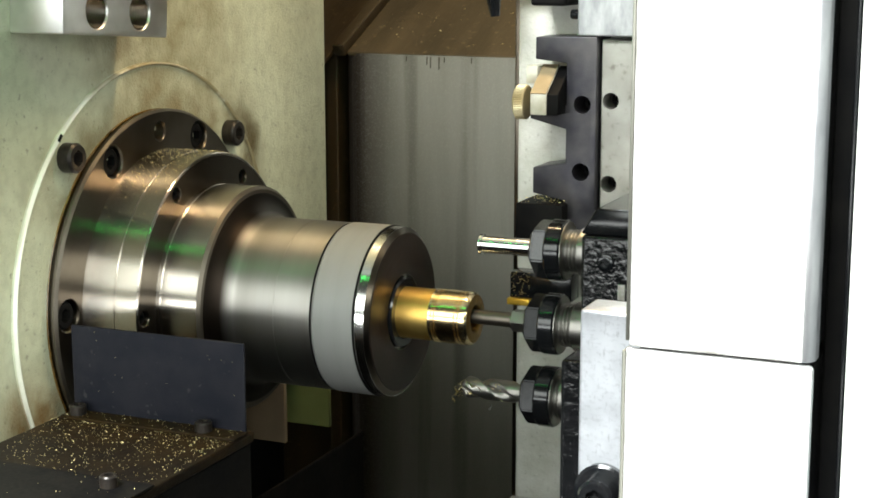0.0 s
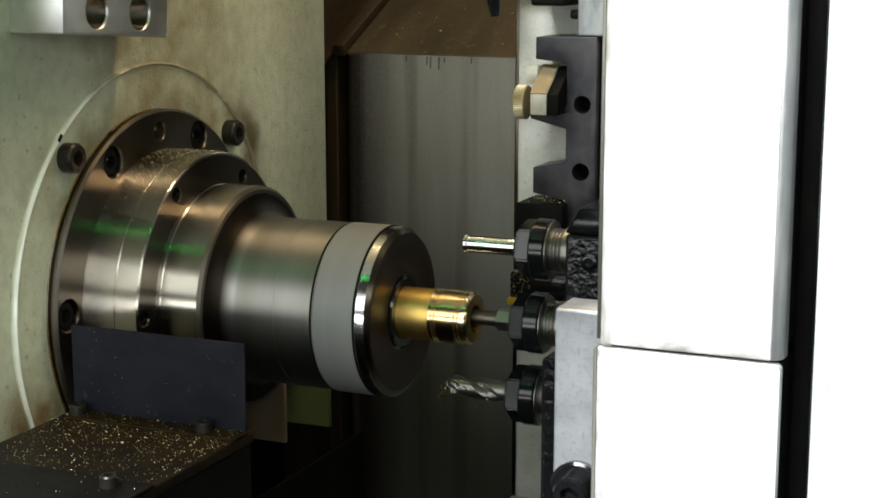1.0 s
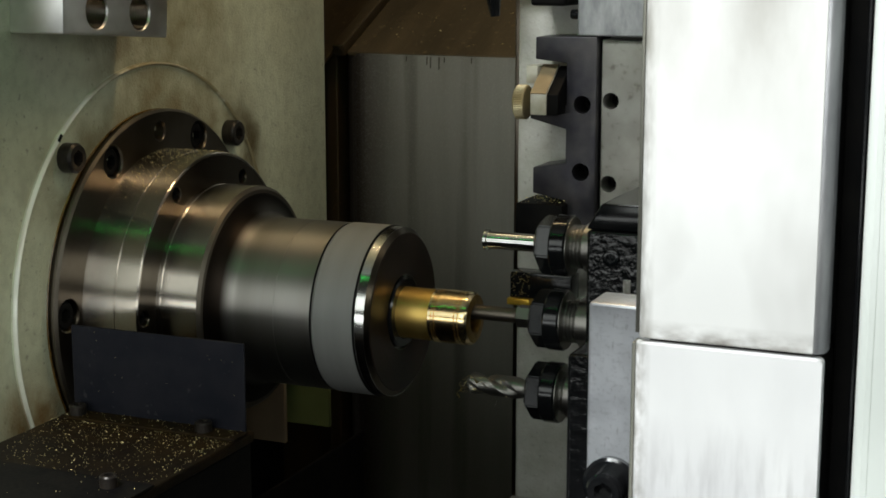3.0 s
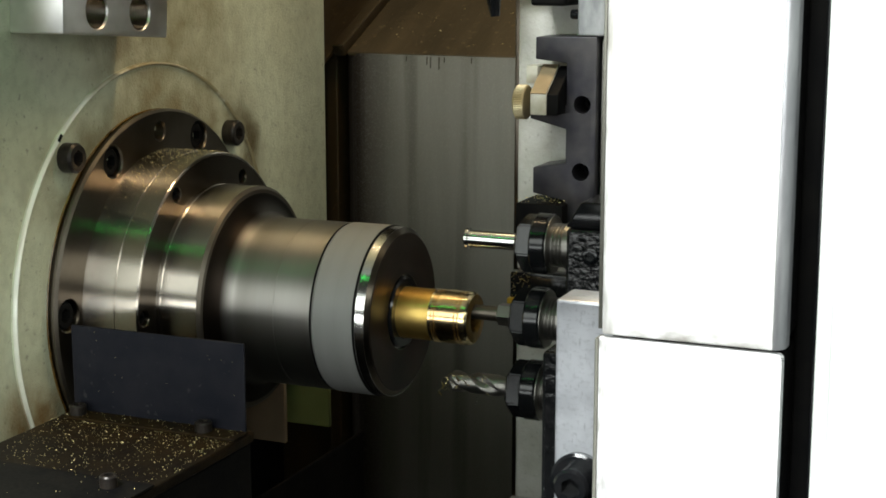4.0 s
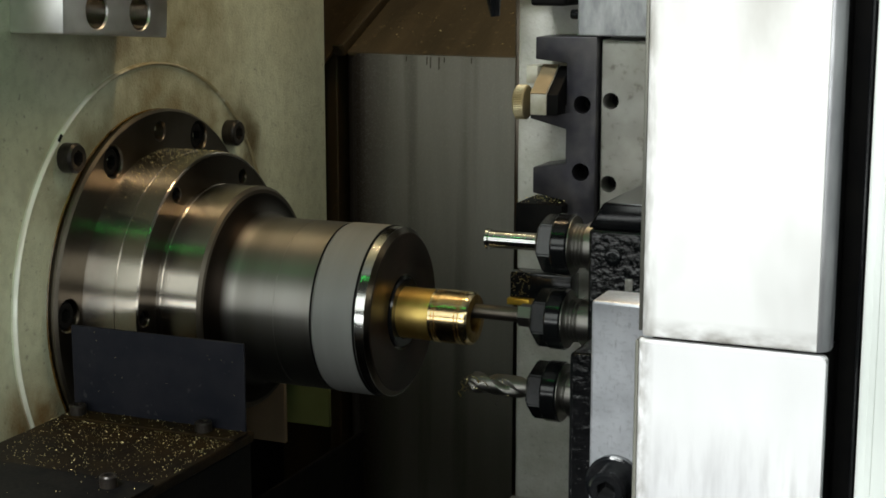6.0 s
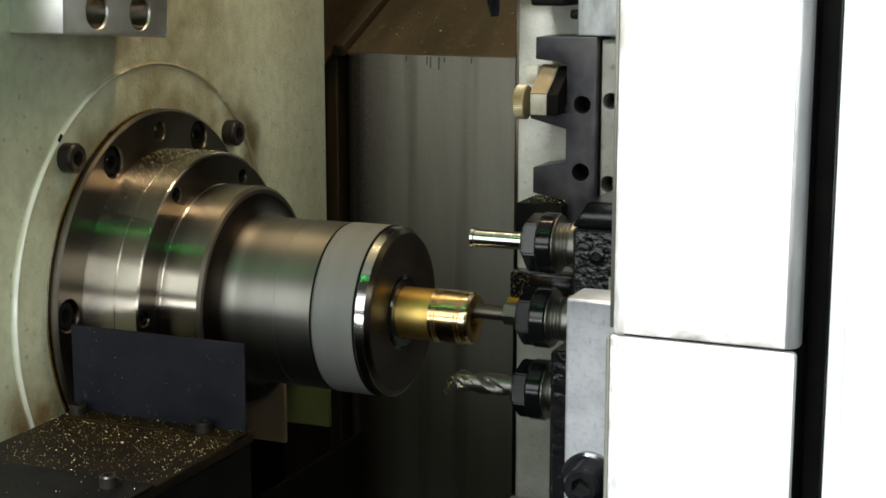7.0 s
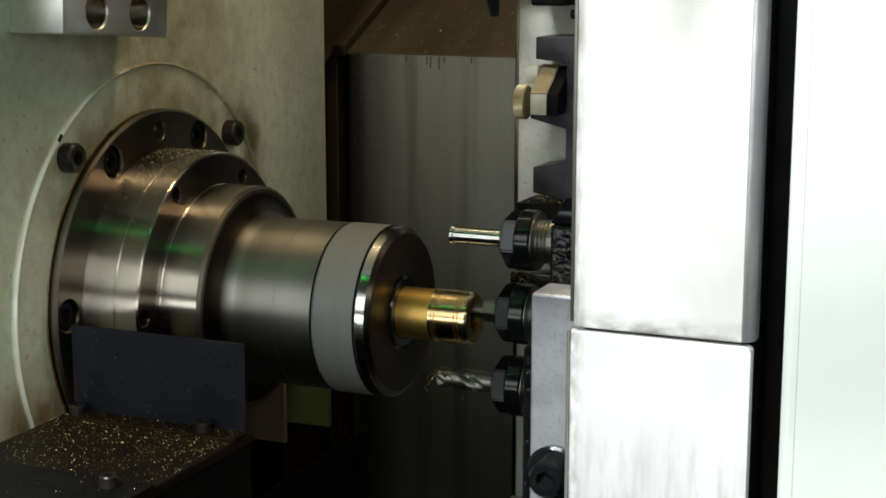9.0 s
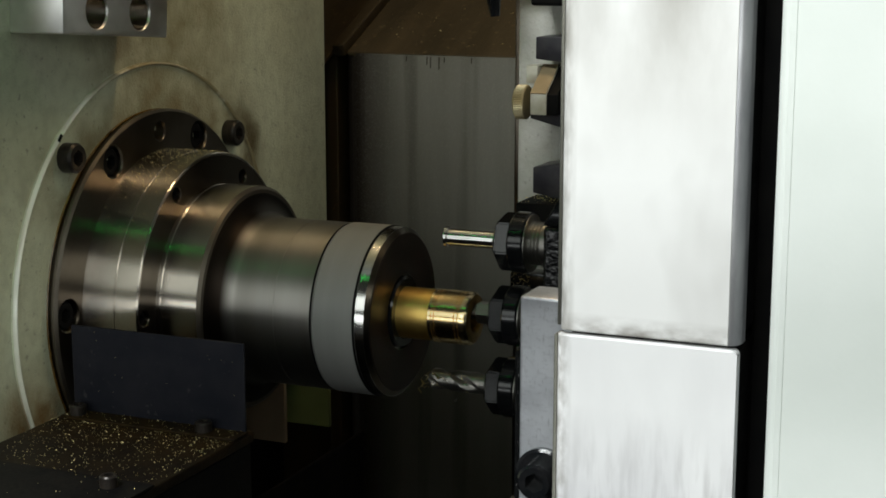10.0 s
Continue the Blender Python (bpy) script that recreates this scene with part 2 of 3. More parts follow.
grime_or_shade(OILY_TOP, 1, -0.185, -0.138, 70, 0.30, 0.62, (0.032, 0.019, 0.006), 0.8)
# brown towards the left fold; it also paints the headstock's soft shadow
grime_or_shade(SHEET, 0, -0.132, -0.172, 14, 0.0, 0.42, (0.040, 0.026, 0.016), 0.92, (1, 1, 0.3))
speckle(SHEET, 45, 0.56, 0.76, (0.08, 0.075, 0.06), 0.6, (1, 1, 0.04))
speckle(SHEET, 800, 0.50, 0.75, (0.32, 0.32, 0.28), 0.22)
speckle(GUARD, 220, 0.66, 0.74, (0.05, 0.05, 0.05), 0.5)
speckle(COLUMN, 330, 0.60, 0.74, (0.25, 0.24, 0.20), 0.5)
speckle(MILLED, 60, 0.44, 0.70, (0.16, 0.17, 0.20), 0.25, (1, 1, 1.4))
speckle(MILLED, 700, 0.52, 0.72, (0.20, 0.205, 0.23), 0.25, (0.6, 1, 1))
speckle(MILLED, 900, 0.60, 0.72, (0.10, 0.105, 0.12), 0.3, (1, 1, 0.3))
speckle(PLATE, 160, 0.58, 0.74, (0.13, 0.12, 0.10), 0.7)
speckle(COVER, 30, 0.50, 0.80, (0.40, 0.385, 0.36), 0.55, (1, 1, 0.5))
# blotchy grey towards the top: the fading light, painted in
grime_or_shade(COVER, 2, 0.145, 0.205, 26, 0.28, 0.62, (0.40, 0.385, 0.355), 0.9, (1.4, 1, 0.6))
grime_or_shade(COVER, 2, 0.1035, 0.0980, 210, 0.34, 0.64, (0.22, 0.195, 0.17), 0.85, (0.5, 1, 1))
grime_or_shade(COVER, 0, 0.2575, 0.2528, 300, 0.34, 0.64, (0.20, 0.185, 0.15), 0.8, (1, 1, 0.25))
grime_or_shade(COVER_GRIMY, 2, 0.075, 0.015, 330, 0.42, 0.68, (0.22, 0.205, 0.20), 0.80, (1, 1, 0.14))
# bluish grey towards the foot puts the light's falloff into the paint
grime_or_shade(COVER_GRIMY, 2, 0.075, 0.010, 50, 0.26, 0.62, (0.36, 0.36, 0.41), 0.65, (1, 1, 0.4))
grime_or_shade(COVER_GRIMY, 0, 0.2570, 0.2522, 420, 0.34, 0.66, (0.22, 0.205, 0.175), 0.8, (1, 1, 0.5))
speckle(SHEET_BROWN, 200, 0.62, 0.74, (0.16, 0.11, 0.05), 0.6)


# ---- mesh tools ----
def finish(bm, angle=32):
    bmesh.ops.recalc_face_normals(bm, faces=bm.faces)
    for f in bm.faces:
        f.smooth = f.calc_area() < 0.001
    for ed in bm.edges:
        if len(ed.link_faces) == 2 and ed.calc_face_angle(0.0) > radians(angle):
            ed.smooth = False
    return bm


def box(lo, hi, bevel=0.001, seg=2, bm=None):
    bm = bm or bmesh.new()
    c = [(a + b) / 2 for a, b in zip(lo, hi)]
    s = [b - a for a, b in zip(lo, hi)]
    made = bmesh.ops.create_cube(bm, size=1, matrix=Matrix.Translation(c) @ Matrix.Diagonal((*s, 1)))
    if bevel:
        edges = list({e for v in made["verts"] for e in v.link_edges})
        bmesh.ops.bevel(bm, geom=edges, offset=bevel, segments=seg, affect="EDGES", profile=0.5)
    return bm


def shell_box(lo, hi, upright, rest, near=0.002, corner=0.0):
    """A box whose two upright front edges are rounded, the one away from the spindle by upright, the other by near."""
    bm = box(lo, hi, 0)
    if corner:
        bmesh.ops.bevel(bm, geom=[e for e in bm.edges if all(v.co.x > hi[0] - 1e-6 and v.co.z > hi[2] - 1e-6 for v in e.verts)], offset=corner, segments=6, affect="EDGES", profile=0.5)
    for x, size in ((hi[0], upright), (lo[0], near)):
        bmesh.ops.bevel(bm, geom=[e for e in bm.edges if abs(e.verts[0].co.z - e.verts[1].co.z) > 0.01 and all(v.co.y < lo[1] + 1e-6 and abs(v.co.x - x) < 1e-6 for v in e.verts)],
                        offset=size, segments=20, affect="EDGES", profile=0.5)
    ends = [e for e in bm.edges if abs(e.verts[0].co.z - e.verts[1].co.z) < 1e-6]
    bmesh.ops.bevel(bm, geom=ends, offset=rest, segments=3, affect="EDGES", profile=0.5)
    return bm


def spun(profile, n=96, closed=False):
    """A body of rotation about the X axis from rows of (x, radius)."""
    bm = bmesh.new()
    rings = []
    for x, r in profile:
        if r < 1e-6:
            rings.append([bm.verts.new((x, 0, 0))] * n)
        else:
            rings.append([bm.verts.new((x, r * math.cos(2 * math.pi * i / n), r * math.sin(2 * math.pi * i / n))) for i in range(n)])
    pairs = list(zip(rings, rings[1:])) + ([(rings[-1], rings[0])] if closed else [])
    for a, b in pairs:
        for i in range(n):
            j = (i + 1) % n
            vs = list(dict.fromkeys((a[i], a[j], b[j], b[i])))
            if len(vs) > 2:
                bm.faces.new(vs)
    return bm


def prism(outline, y0, y1, bevel=0.0008):
    """An outline in x and z, drawn out from y0 to y1."""
    bm = bmesh.new()
    f = bm.faces.new([bm.verts.new((x, y0, z)) for x, z in outline])
    out = bmesh.ops.extrude_face_region(bm, geom=[f])
    for v in out["geom"]:
        if isinstance(v, bmesh.types.BMVert):
            v.co.y = y1
    if bevel:
        bmesh.ops.recalc_face_normals(bm, faces=bm.faces)
        bmesh.ops.bevel(bm, geom=list(bm.edges), offset=bevel, segments=2, affect="EDGES", profile=0.5)
    return bm


def moved(bm, m):
    bm.transform(m)
    return bm


def mesh_of(bm, name):
    finish(bm)
    me = bpy.data.meshes.new(name)
    bm.to_mesh(me)
    bm.free()
    return me


def part(name, bm, material, parent=None, label=""):
    me = mesh_of(bm, name)
    me.materials.append(material)
    ob = new(name, me)
    ob.parent = parent
    return tagged(ob, label)


def thing(name, label, category, at=(0, 0, 0), group="", kind=""):
    ob = new(name)
    ob.empty_display_size = 0.01
    ob.matrix_basis = pose(*at)
    return tagged(ob, label, category, group, kind)


def carve(ob, cutters):
    """Cuts the given solids out of ob, for good."""
    for bm in cutters:
        tool = new("cutter", mesh_of(bm, "cutter"))
        mod = ob.modifiers.new("cut", "BOOLEAN")
        mod.operation, mod.object, mod.solver = "DIFFERENCE", tool, "EXACT"
        bpy.context.view_layer.update()
        me = bpy.data.meshes.new_from_object(ob.evaluated_get(bpy.context.evaluated_depsgraph_get()))
        ob.modifiers.clear()
        ob.data = me
        me.polygons.foreach_set("use_smooth", [True] * len(me.polygons))
        me.set_sharp_from_angle(angle=radians(32))
        bpy.data.objects.remove(tool)


def socket_screw(name, r, h, parent, m, material=None, label="black socket head cap screw"):
    """A cap screw with a hexagon socket, its head pointing along +X."""
    k = r * 0.52
    bm = spun([(0, 0), (0, r * 0.98), (h * 0.86, r), (h, r * 0.86), (h, k)], 32)
    rim = [v for v in bm.verts if abs(v.co.x - h) < 1e-7 and v.co.yz.length < k * 1.01]
    rim.sort(key=lambda v: math.atan2(v.co.z, v.co.y))
    for v in rim:
        a = math.atan2(v.co.z, v.co.y)
        w = (a + math.pi / 6) % (math.pi / 3) - math.pi / 6
        q = k * 0.93 / math.cos(w)
        v.co.y, v.co.z = q * math.cos(a), q * math.sin(a)
    low = [bm.verts.new((h * 0.35, v.co.y, v.co.z)) for v in rim]
    for i in range(len(rim)):
        j = (i + 1) % len(rim)
        bm.faces.new((rim[i], rim[j], low[j], low[i]))
    bm.faces.new(low)
    return part(name, moved(bm, m), material or OXIDE, parent, label)


def chips(name, label, count, place, smallest=0.0006, largest=0.0022, seed=1):
    """Loose turnings: bent flakes strewn by place(), which gives a point and a normal."""
    rnd = random.Random(seed)
    vs, fs = [], []
    for _ in range(count):
        p, nrm = place(rnd)
        u = Vector(nrm).orthogonal().normalized()
        v = Vector(nrm).cross(u)
        a = rnd.uniform(0, 6.283)
        u, v = u * math.cos(a) + v * math.sin(a), v * math.cos(a) - u * math.sin(a)
        ln, wd = smallest + (largest - smallest) * rnd.random() ** 3, rnd.uniform(0.00015, 0.00034)
        lift = Vector(nrm) * rnd.uniform(0.00003, 0.00028)
        b = len(vs)
        p = Vector(p) + Vector(nrm) * 0.0001
        vs += [p - u * ln / 2 - v * wd / 2, p + u * ln / 2 - v * wd / 2, p + u * ln / 2 + v * wd / 2 + lift, p - u * ln / 2 + v * wd / 2 + lift * 0.6,
               p + lift * 1.5 + Vector(nrm) * 0.0002]
        fs += [(b, b + 1, b + 4), (b + 1, b + 2, b + 4), (b + 2, b + 3, b + 4), (b + 3, b, b + 4), (b, b + 3, b + 2, b + 1)]
    me = bpy.data.meshes.new(name)
    me.from_pydata([tuple(v) for v in vs], [], fs)
    me.materials.append(CHIP)
    return tagged(new(name, me), label, "chips", kind="stuff")


# ---- headstock and enclosure ----
WX = -0.1742
wall = part("wall_headstock", box((-0.60, -0.185, -0.098), (WX, 0.2415, 0.80), 0.002), CASTING)
tagged(wall, "cream painted headstock casting with oily stains", "wall", kind="structure")
part("boss", spun([(WX - 0.004, 0.1432), (WX + 0.0012, 0.1428), (WX + 0.0019, 0.1420), (WX + 0.0019, 0.10)], 160), CASTING, wall,
     "raised round casting boss")
part("boss_rim", spun([(WX + 0.0013 + 0.0024 * math.sin(radians(d)), 0.1417 + 0.0012 * math.cos(radians(d))) for d in range(0, 181, 18)], 160), RIM, wall,
     "glossy cream rim of the boss, its highlight in the paint")

tagged(part("floor", box((-3.2, -4.2, -1.05), (3.2, 2.2, -1.0), 0), SHOP_FLOOR), "grey concrete workshop floor", "floor", kind="structure")
for nm, lo, hi in (("wall_north", (-3.2, 2.2, -1.0), (3.2, 2.3, 2.2)), ("wall_south", (-3.2, -4.3, -1.0), (3.2, -4.2, 2.2)),
                   ("wall_west", (-3.3, -4.2, -1.0), (-3.2, 2.2, 2.2)), ("wall_east", (3.2, -4.2, -1.0), (3.3, 2.2, 2.2)),
                   ("ceiling", (-3.3, -4.3, 2.2), (3.3, 2.3, 2.3))):
    tagged(part(nm, box(lo, hi, 0), SHOP), "plain grey painted workshop " + nm.split("_")[0], nm.split("_")[0], kind="structure")

def bent_sheet(outline, z0, z1):
    """A folded sheet: an outline in x and y, drawn up from z0 to z1."""
    bm = bmesh.new()
    low = [bm.verts.new((x, y, z0)) for x, y in outline]
    top = [bm.verts.new((x, y, z1)) for x, y in outline]
    for k in range(len(outline)):
        j = (k + 1) % len(outline)
        bm.faces.new((low[k], low[j], top[j], top[k]))
    bm.faces.new(low), bm.faces.new(top)
    return bm


bend = [(-0.164 - 0.026 * math.sin(radians(d)), 0.322 - 0.034 * math.cos(radians(d))) for d in range(0, 91, 9)]
back = [(x + 0.004 * math.sin(radians(9 * k)), y + 0.004 * math.cos(radians(9 * k))) for k, (x, y) in enumerate(bend)]
rear = tagged(part("wall_rear_guard", bent_sheet([(-0.036, 0.288)] + bend + [(-0.190, 0.344), (-0.186, 0.344)] + back[::-1] + [(-0.036, 0.292)], -0.60, 0.1300), SHEET),
              "dull grey sheet metal rear guard with a rounded fold", "wall", kind="structure")
part("edge_strip", box((-0.0358, 0.283, -0.60), (-0.0325, 0.296, 0.1295), 0.0006), BLOCK_ALU, rear, "bright folded sheet edge")
part("side_return", box((-0.204, 0.300, -0.60), (-0.194, 0.330, 0.1290), 0.001), SHEET_BROWN, rear, "dark brown side fold")
part("rear_filler", box((-0.60, 0.345, -0.60), (-0.030, 0.350, 0.128), 0.0), SHEET_BROWN, rear, "dark brown backing sheet")
def drip(x, top, length, width):
    """A thin run of oil that ends in a drop."""
    bm = bmesh.new()
    rows = []
    for k in range(9):
        f = k / 8
        w = width * (0.9 - 0.5 * f if k < 7 else 0.75 if k == 7 else 0.15) / 2
        z = top - length * f
        rows.append([bm.verts.new((x - w, 0.2878, z)), bm.verts.new((x, 0.2878 - 0.0009, z)), bm.verts.new((x + w, 0.2878, z))])
    for a, b in zip(rows, rows[1:]):
        for i in (0, 1):
            bm.faces.new((a[i], a[i + 1], b[i + 1], b[i]))
    return bm


for x, length, width in ((-0.1105, 0.006, 0.0014), (-0.1075, 0.0085, 0.0012), (-0.1005, 0.0095, 0.0018), (-0.096, 0.004, 0.0012), (-0.0735, 0.004, 0.0014), (-0.128, 0.004, 0.0014)):
    part("drip", drip(x, 0.1290, length, width), OIL_DARK, rear, "dark run of oil")
slope = part("guard_roof", moved(box((-0.180, 0.0, -0.004), (0.60, 0.48, 0.0), 0.001), pose(0, 0.289, 0.1310, 25)), SHEET_BROWN)
tagged(slope, "brown oil-stained sloping sheet metal guard", "wall", kind="structure")
part("fold_rib", moved(box((-0.192, 0.0, -0.004), (-0.1815, 0.48, 0.006), 0.001), pose(0, 0.289, 0.1310, 25)), SHEET_BROWN, slope, "raised fold")
part("side_slope", moved(box((-0.60, -0.02, -0.004), (-0.193, 0.48, 0.0), 0.001), pose(0, 0.289, 0.1310, 25)), SHEET_BROWN, slope)
part("guard_back", box((-0.60, 0.70, 0.30), (0.60, 0.705, 0.85), 0), SHEET, slope)
part("guard_top", box((-0.60, 0.12, 0.85), (0.60, 0.705, 0.855), 0), SHEET, slope)
# unseen boards, added to keep the overhead lamp off the interior
head = tagged(part("wall_light_block", box((-0.60, -0.435, 0.272), (0.205, -0.425, 0.645), 0.002), GUARD), "unseen dark board added to block high light", "wall", kind="structure")
part("light_block_return", box((0.205, -0.245, 0.240), (0.60, -0.235, 0.85), 0.001), GUARD, head)

base = tagged(part("machine_base", box((-0.60, -0.66, -1.0), (0.60, 0.70, -0.612), 0.004), CASTING), "cream cast machine base standing on the floor", "base", kind="structure")
part("headstock_foot", box((-0.60, -0.180, -0.600), (-0.215, 0.240, -0.0985), 0.002), BLACK, wall, "dark headstock foot")
part("rear_post", box((-0.60, 0.640, -0.600), (0.60, 0.700, 0.290), 0.002), SHEET, base, "rear enclosure sheet")
pan = tagged(part("chip_pan", box((-0.60, -0.60, -0.61), (0.60, 0.70, -0.60), 0), BLACK), "black oily chip pan under the spindle", "pan", kind="structure")
part("tray_wall", box((-0.131, -0.05, -0.40), (-0.1285, 0.208, -0.150), 0.0008), BLACK, pan, "dark tray side")
# panel, post and rail stand out of view, added to shape the incoming light
apron = tagged(part("wall_low_light_block", box((-0.60, -0.665, -0.61), (0.60, -0.65, -0.062), 0.002), GUARD), "unseen dark apron panel added to block low light", "wall", kind="structure")
part("light_block_post", box((0.500, -0.649, -0.60), (0.520, -0.440, 0.85), 0.002), GUARD, apron, "unseen dark post added to block light from the right")
part("light_block_rail", box((-0.60, -0.668, 0.050), (0.60, -0.650, 0.125), 0.002), GUARD, apron, "unseen dark rail added to block window light")
bed = thing("bed_rib", "brown and olive painted bed ribs under the headstock", "machine bed")
part("near_rib", box((-0.170, 0.100, -0.1286), (-0.1371, 0.104, -0.070), 0.0006), BED_BROWN, bed, "brown near rib")
part("far_rib", box((-0.200, 0.200, -0.1479), (-0.1540, 0.2040, -0.080), 0.0006), BED_OLIVE, bed, "olive far rib")

# ---- top bracket on the headstock ----
tb = thing("clamp_bracket", "machined steel clamp bracket with two counterbored holes", "bracket")
seat = Matrix.Translation((-0.139, -0.0300, 0.1602)) @ pose(0, 0, 0, -4.1)
tbb = part("body", moved(box((-0.0352, -0.1015, 0.0), (0.0, 0.0, 0.090), 0.0010), seat), BRACKET, tb)
for y, z in ((-0.0578, 0.1760), (-0.0995, 0.1787)):
    carve(tbb, [moved(spun([(-0.026, 0), (-0.019, 0.0100), (-0.0008, 0.0100), (0.0003, 0.0108), (0.004, 0.0108), (0.004, 0)], 48), Matrix.Translation((-0.139, y, z)))])
    part("bore", moved(spun([(-0.0255, 0.0), (-0.0188, 0.0098), (-0.0170, 0.00995), (-0.0012, 0.00995)], 48), Matrix.Translation((-0.139, y, z))), STEEL, tbb,
         "bright drilled counterbore")

# ---- flange ----
fl = thing("spindle_flange", "turned steel spindle flange bolted to the headstock", "flange")
FR = 0.1138
plate = part("flange_plate", spun([(WX - 0.002, 0.0), (WX - 0.002, 0.1118), (-0.1705, 0.1122), (-0.1683, FR - 0.0008), (-0.1660, FR - 0.0014), (-0.1656, FR - 0.0016), (-0.1656, 0.0)], 160), STEEL_SHADED, fl,
             "oily brown steel flange ring, shade in its colour")
part("flange_rim", spun([(-0.1700, 0.1124), (-0.1684, FR), (-0.1668, FR), (-0.1657, FR - 0.0012), (-0.1654, FR - 0.0017)], 160), CHAMFER, fl, "dull chamfered rim")
FH = [(-0.0515, 0.0872, 0.0092), (-0.0006, 0.1002, 0.0056), (0.0445, 0.0925, 0.0092), (-0.1017, 0.0042, 0.0092), (-0.075, -0.072, 0.008), (0.098, 0.024, 0.008)]
carve(plate, [moved(spun([(-0.0120, 0), (-0.0120, r), (-0.0009, r), (0.0003, r + 0.0012), (0.004, r + 0.0012), (0.004, 0)], 40), Matrix.Translation((-0.1656, y, z))) for y, z, r in FH])
for y, z, r in FH:
    if r > 0.006:
        socket_screw("flange_screw", 0.0083, 0.0080, plate, Matrix.Translation((-0.1755, y, z)), BLACK)
part("oil_line", spun([(WX + 0.0018, 0.1112), (WX + 0.0026, 0.1132), (WX + 0.0018, 0.1138)], 160), OIL, fl, "brown oil line round the flange")
hub = part("hub", spun([(-0.170, 0.0866), (-0.170, 0.0884), (-0.1440, 0.0884), (-0.1436, 0.0878), (-0.1428, 0.0878), (-0.1424, 0.0884), (-0.1288, 0.0884),
                        (-0.1280, 0.0877), (-0.1280, 0.0866)], 160, True), STEEL, fl, "bright turned hub with a fine groove")
hubf = part("hub_face", spun([(-0.168, 0.0), (-0.168, 0.0865), (-0.1282, 0.0865), (-0.1282, 0.0)], 160), STEEL_SHADED, fl, "oily brown hub face, shade in its colour")
BH = [(-0.0420, 0.0685), (0.0352, 0.0690), (-0.0805, 0.0014), (0.078, 0.012), (-0.03, -0.074)]
carve(hubf, [moved(spun([(-0.008, 0), (-0.008, 0.0046), (-0.0007, 0.0046), (0.0003, 0.0056), (0.004, 0.0056), (0.004, 0)], 32), Matrix.Translation((-0.1280, y, z))) for y, z in BH])
for y, z in BH:
    socket_screw("hub_screw", 0.0038, 0.0058, hubf, Matrix.Translation((-0.1362, y, z)), BLACK)
for y, z in ((-0.0886, 0.0942), (0.0925, 0.0890), (0.1005, -0.083)):
    socket_screw("boss_screw", 0.0088, 0.0095, fl, Matrix.Translation((WX + 0.0012, y, z)), SCREW_BROWN, "oily brown-black socket head cap screw")

im = tagged(part("index_mark", moved(box((0.0, -0.0010, -0.0024), (0.0008, 0.0010, 0.0024), 0.0002), Matrix.Translation((WX + 0.0032, -0.0952, 0.1062)) @ pose(0, 0, 0, -40)), BLACK),
            "small black index mark on the casting boss", "mark")

# ---- spindle nose, turning ----
nose = thing("spindle_nose", "turned steel spindle nose with a matte grey band", "spindle")
part("shoulder", spun([(-0.130, 0.0), (-0.130, 0.0690), (-0.1255, 0.0690), (-0.1250, 0.0686), (-0.1244, 0.0686), (-0.1240, 0.0690), (-0.1008, 0.0690), (-0.1006, 0.0640)], 160), STEEL, nose, "bright shoulder ring")
part("shoulder_chamfer", spun([(-0.1009, 0.06895), (-0.0990, 0.0670), (-0.0987, 0.0648)], 160), CHAMFER, nose, "dull chamfer")


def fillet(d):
    """A point on the hollow between shoulder and neck."""
    return (-0.0840 - 0.0145 * math.cos(radians(d)), 0.0507 + 0.0138 * (1 - math.sin(radians(d))))


# the hollow's dark reflection is in its colour
part("shoulder_face", spun([(-0.0987, 0.0648)] + [fillet(d) for d in range(0, 91, 5)] + [(-0.0780, 0.0507)], 160), HOLLOW, nose, "hollow shoulder with its dark reflection painted in")
part("neck", spun([(-0.0780, 0.0507), (-0.0604, 0.0507), (-0.0602, 0.05045), (-0.0599, 0.05045), (-0.0597, 0.0507), (-0.0368, 0.0507), (-0.0365, 0.0497), (-0.0357, 0.0497), (-0.0357, 0.0)], 160), STEEL_SATIN, nose, "satin turned neck")
part("band", spun([(-0.0357, 0.0), (-0.0357, 0.0500), (-0.0350, 0.0510), (-0.0344, 0.0504), (-0.0340, 0.0511), (-0.0094, 0.0511), (-0.0090, 0.0500), (-0.0082, 0.0497), (-0.0082, 0.0)], 160),
     GROUND_BAND, nose, "matte grey ground band")
# black rings laid over both grooves to paint the shade of their depth
part("groove", spun([(-0.0367, 0.0506), (-0.0365, 0.0509), (-0.0357, 0.0509), (-0.0355, 0.0506)], 160), BLACK, nose, "black ring painting the shade in the groove")
part("groove", spun([(-0.0093, 0.0509), (-0.0091, 0.0513), (-0.0083, 0.0509), (-0.0081, 0.0504)], 160), BLACK, nose, "black ring painting the shade in the groove")
part("cap_ring", spun([(-0.0082, 0.0), (-0.0082, 0.0497), (-0.0076, 0.0507), (-0.0022, 0.0505), (-0.0022, 0.0)], 160), BRIGHT, nose, "polished end ring")
# darker steel here keeps the chamfer from shining
part("end_chamfer", spun([(-0.0023, 0.05045), (0.0, 0.0474), (0.0, 0.0225), (-0.004, 0.0215), (-0.004, 0.0)], 160), STEEL_SHADED, nose, "end chamfer with its shade in the colour")
part("end_face", spun([(0.0001, 0.0472), (0.0004, 0.0468), (0.0004, 0.0235), (0.0001, 0.0230)], 160), END_FACE, nose, "dark blackened end face")
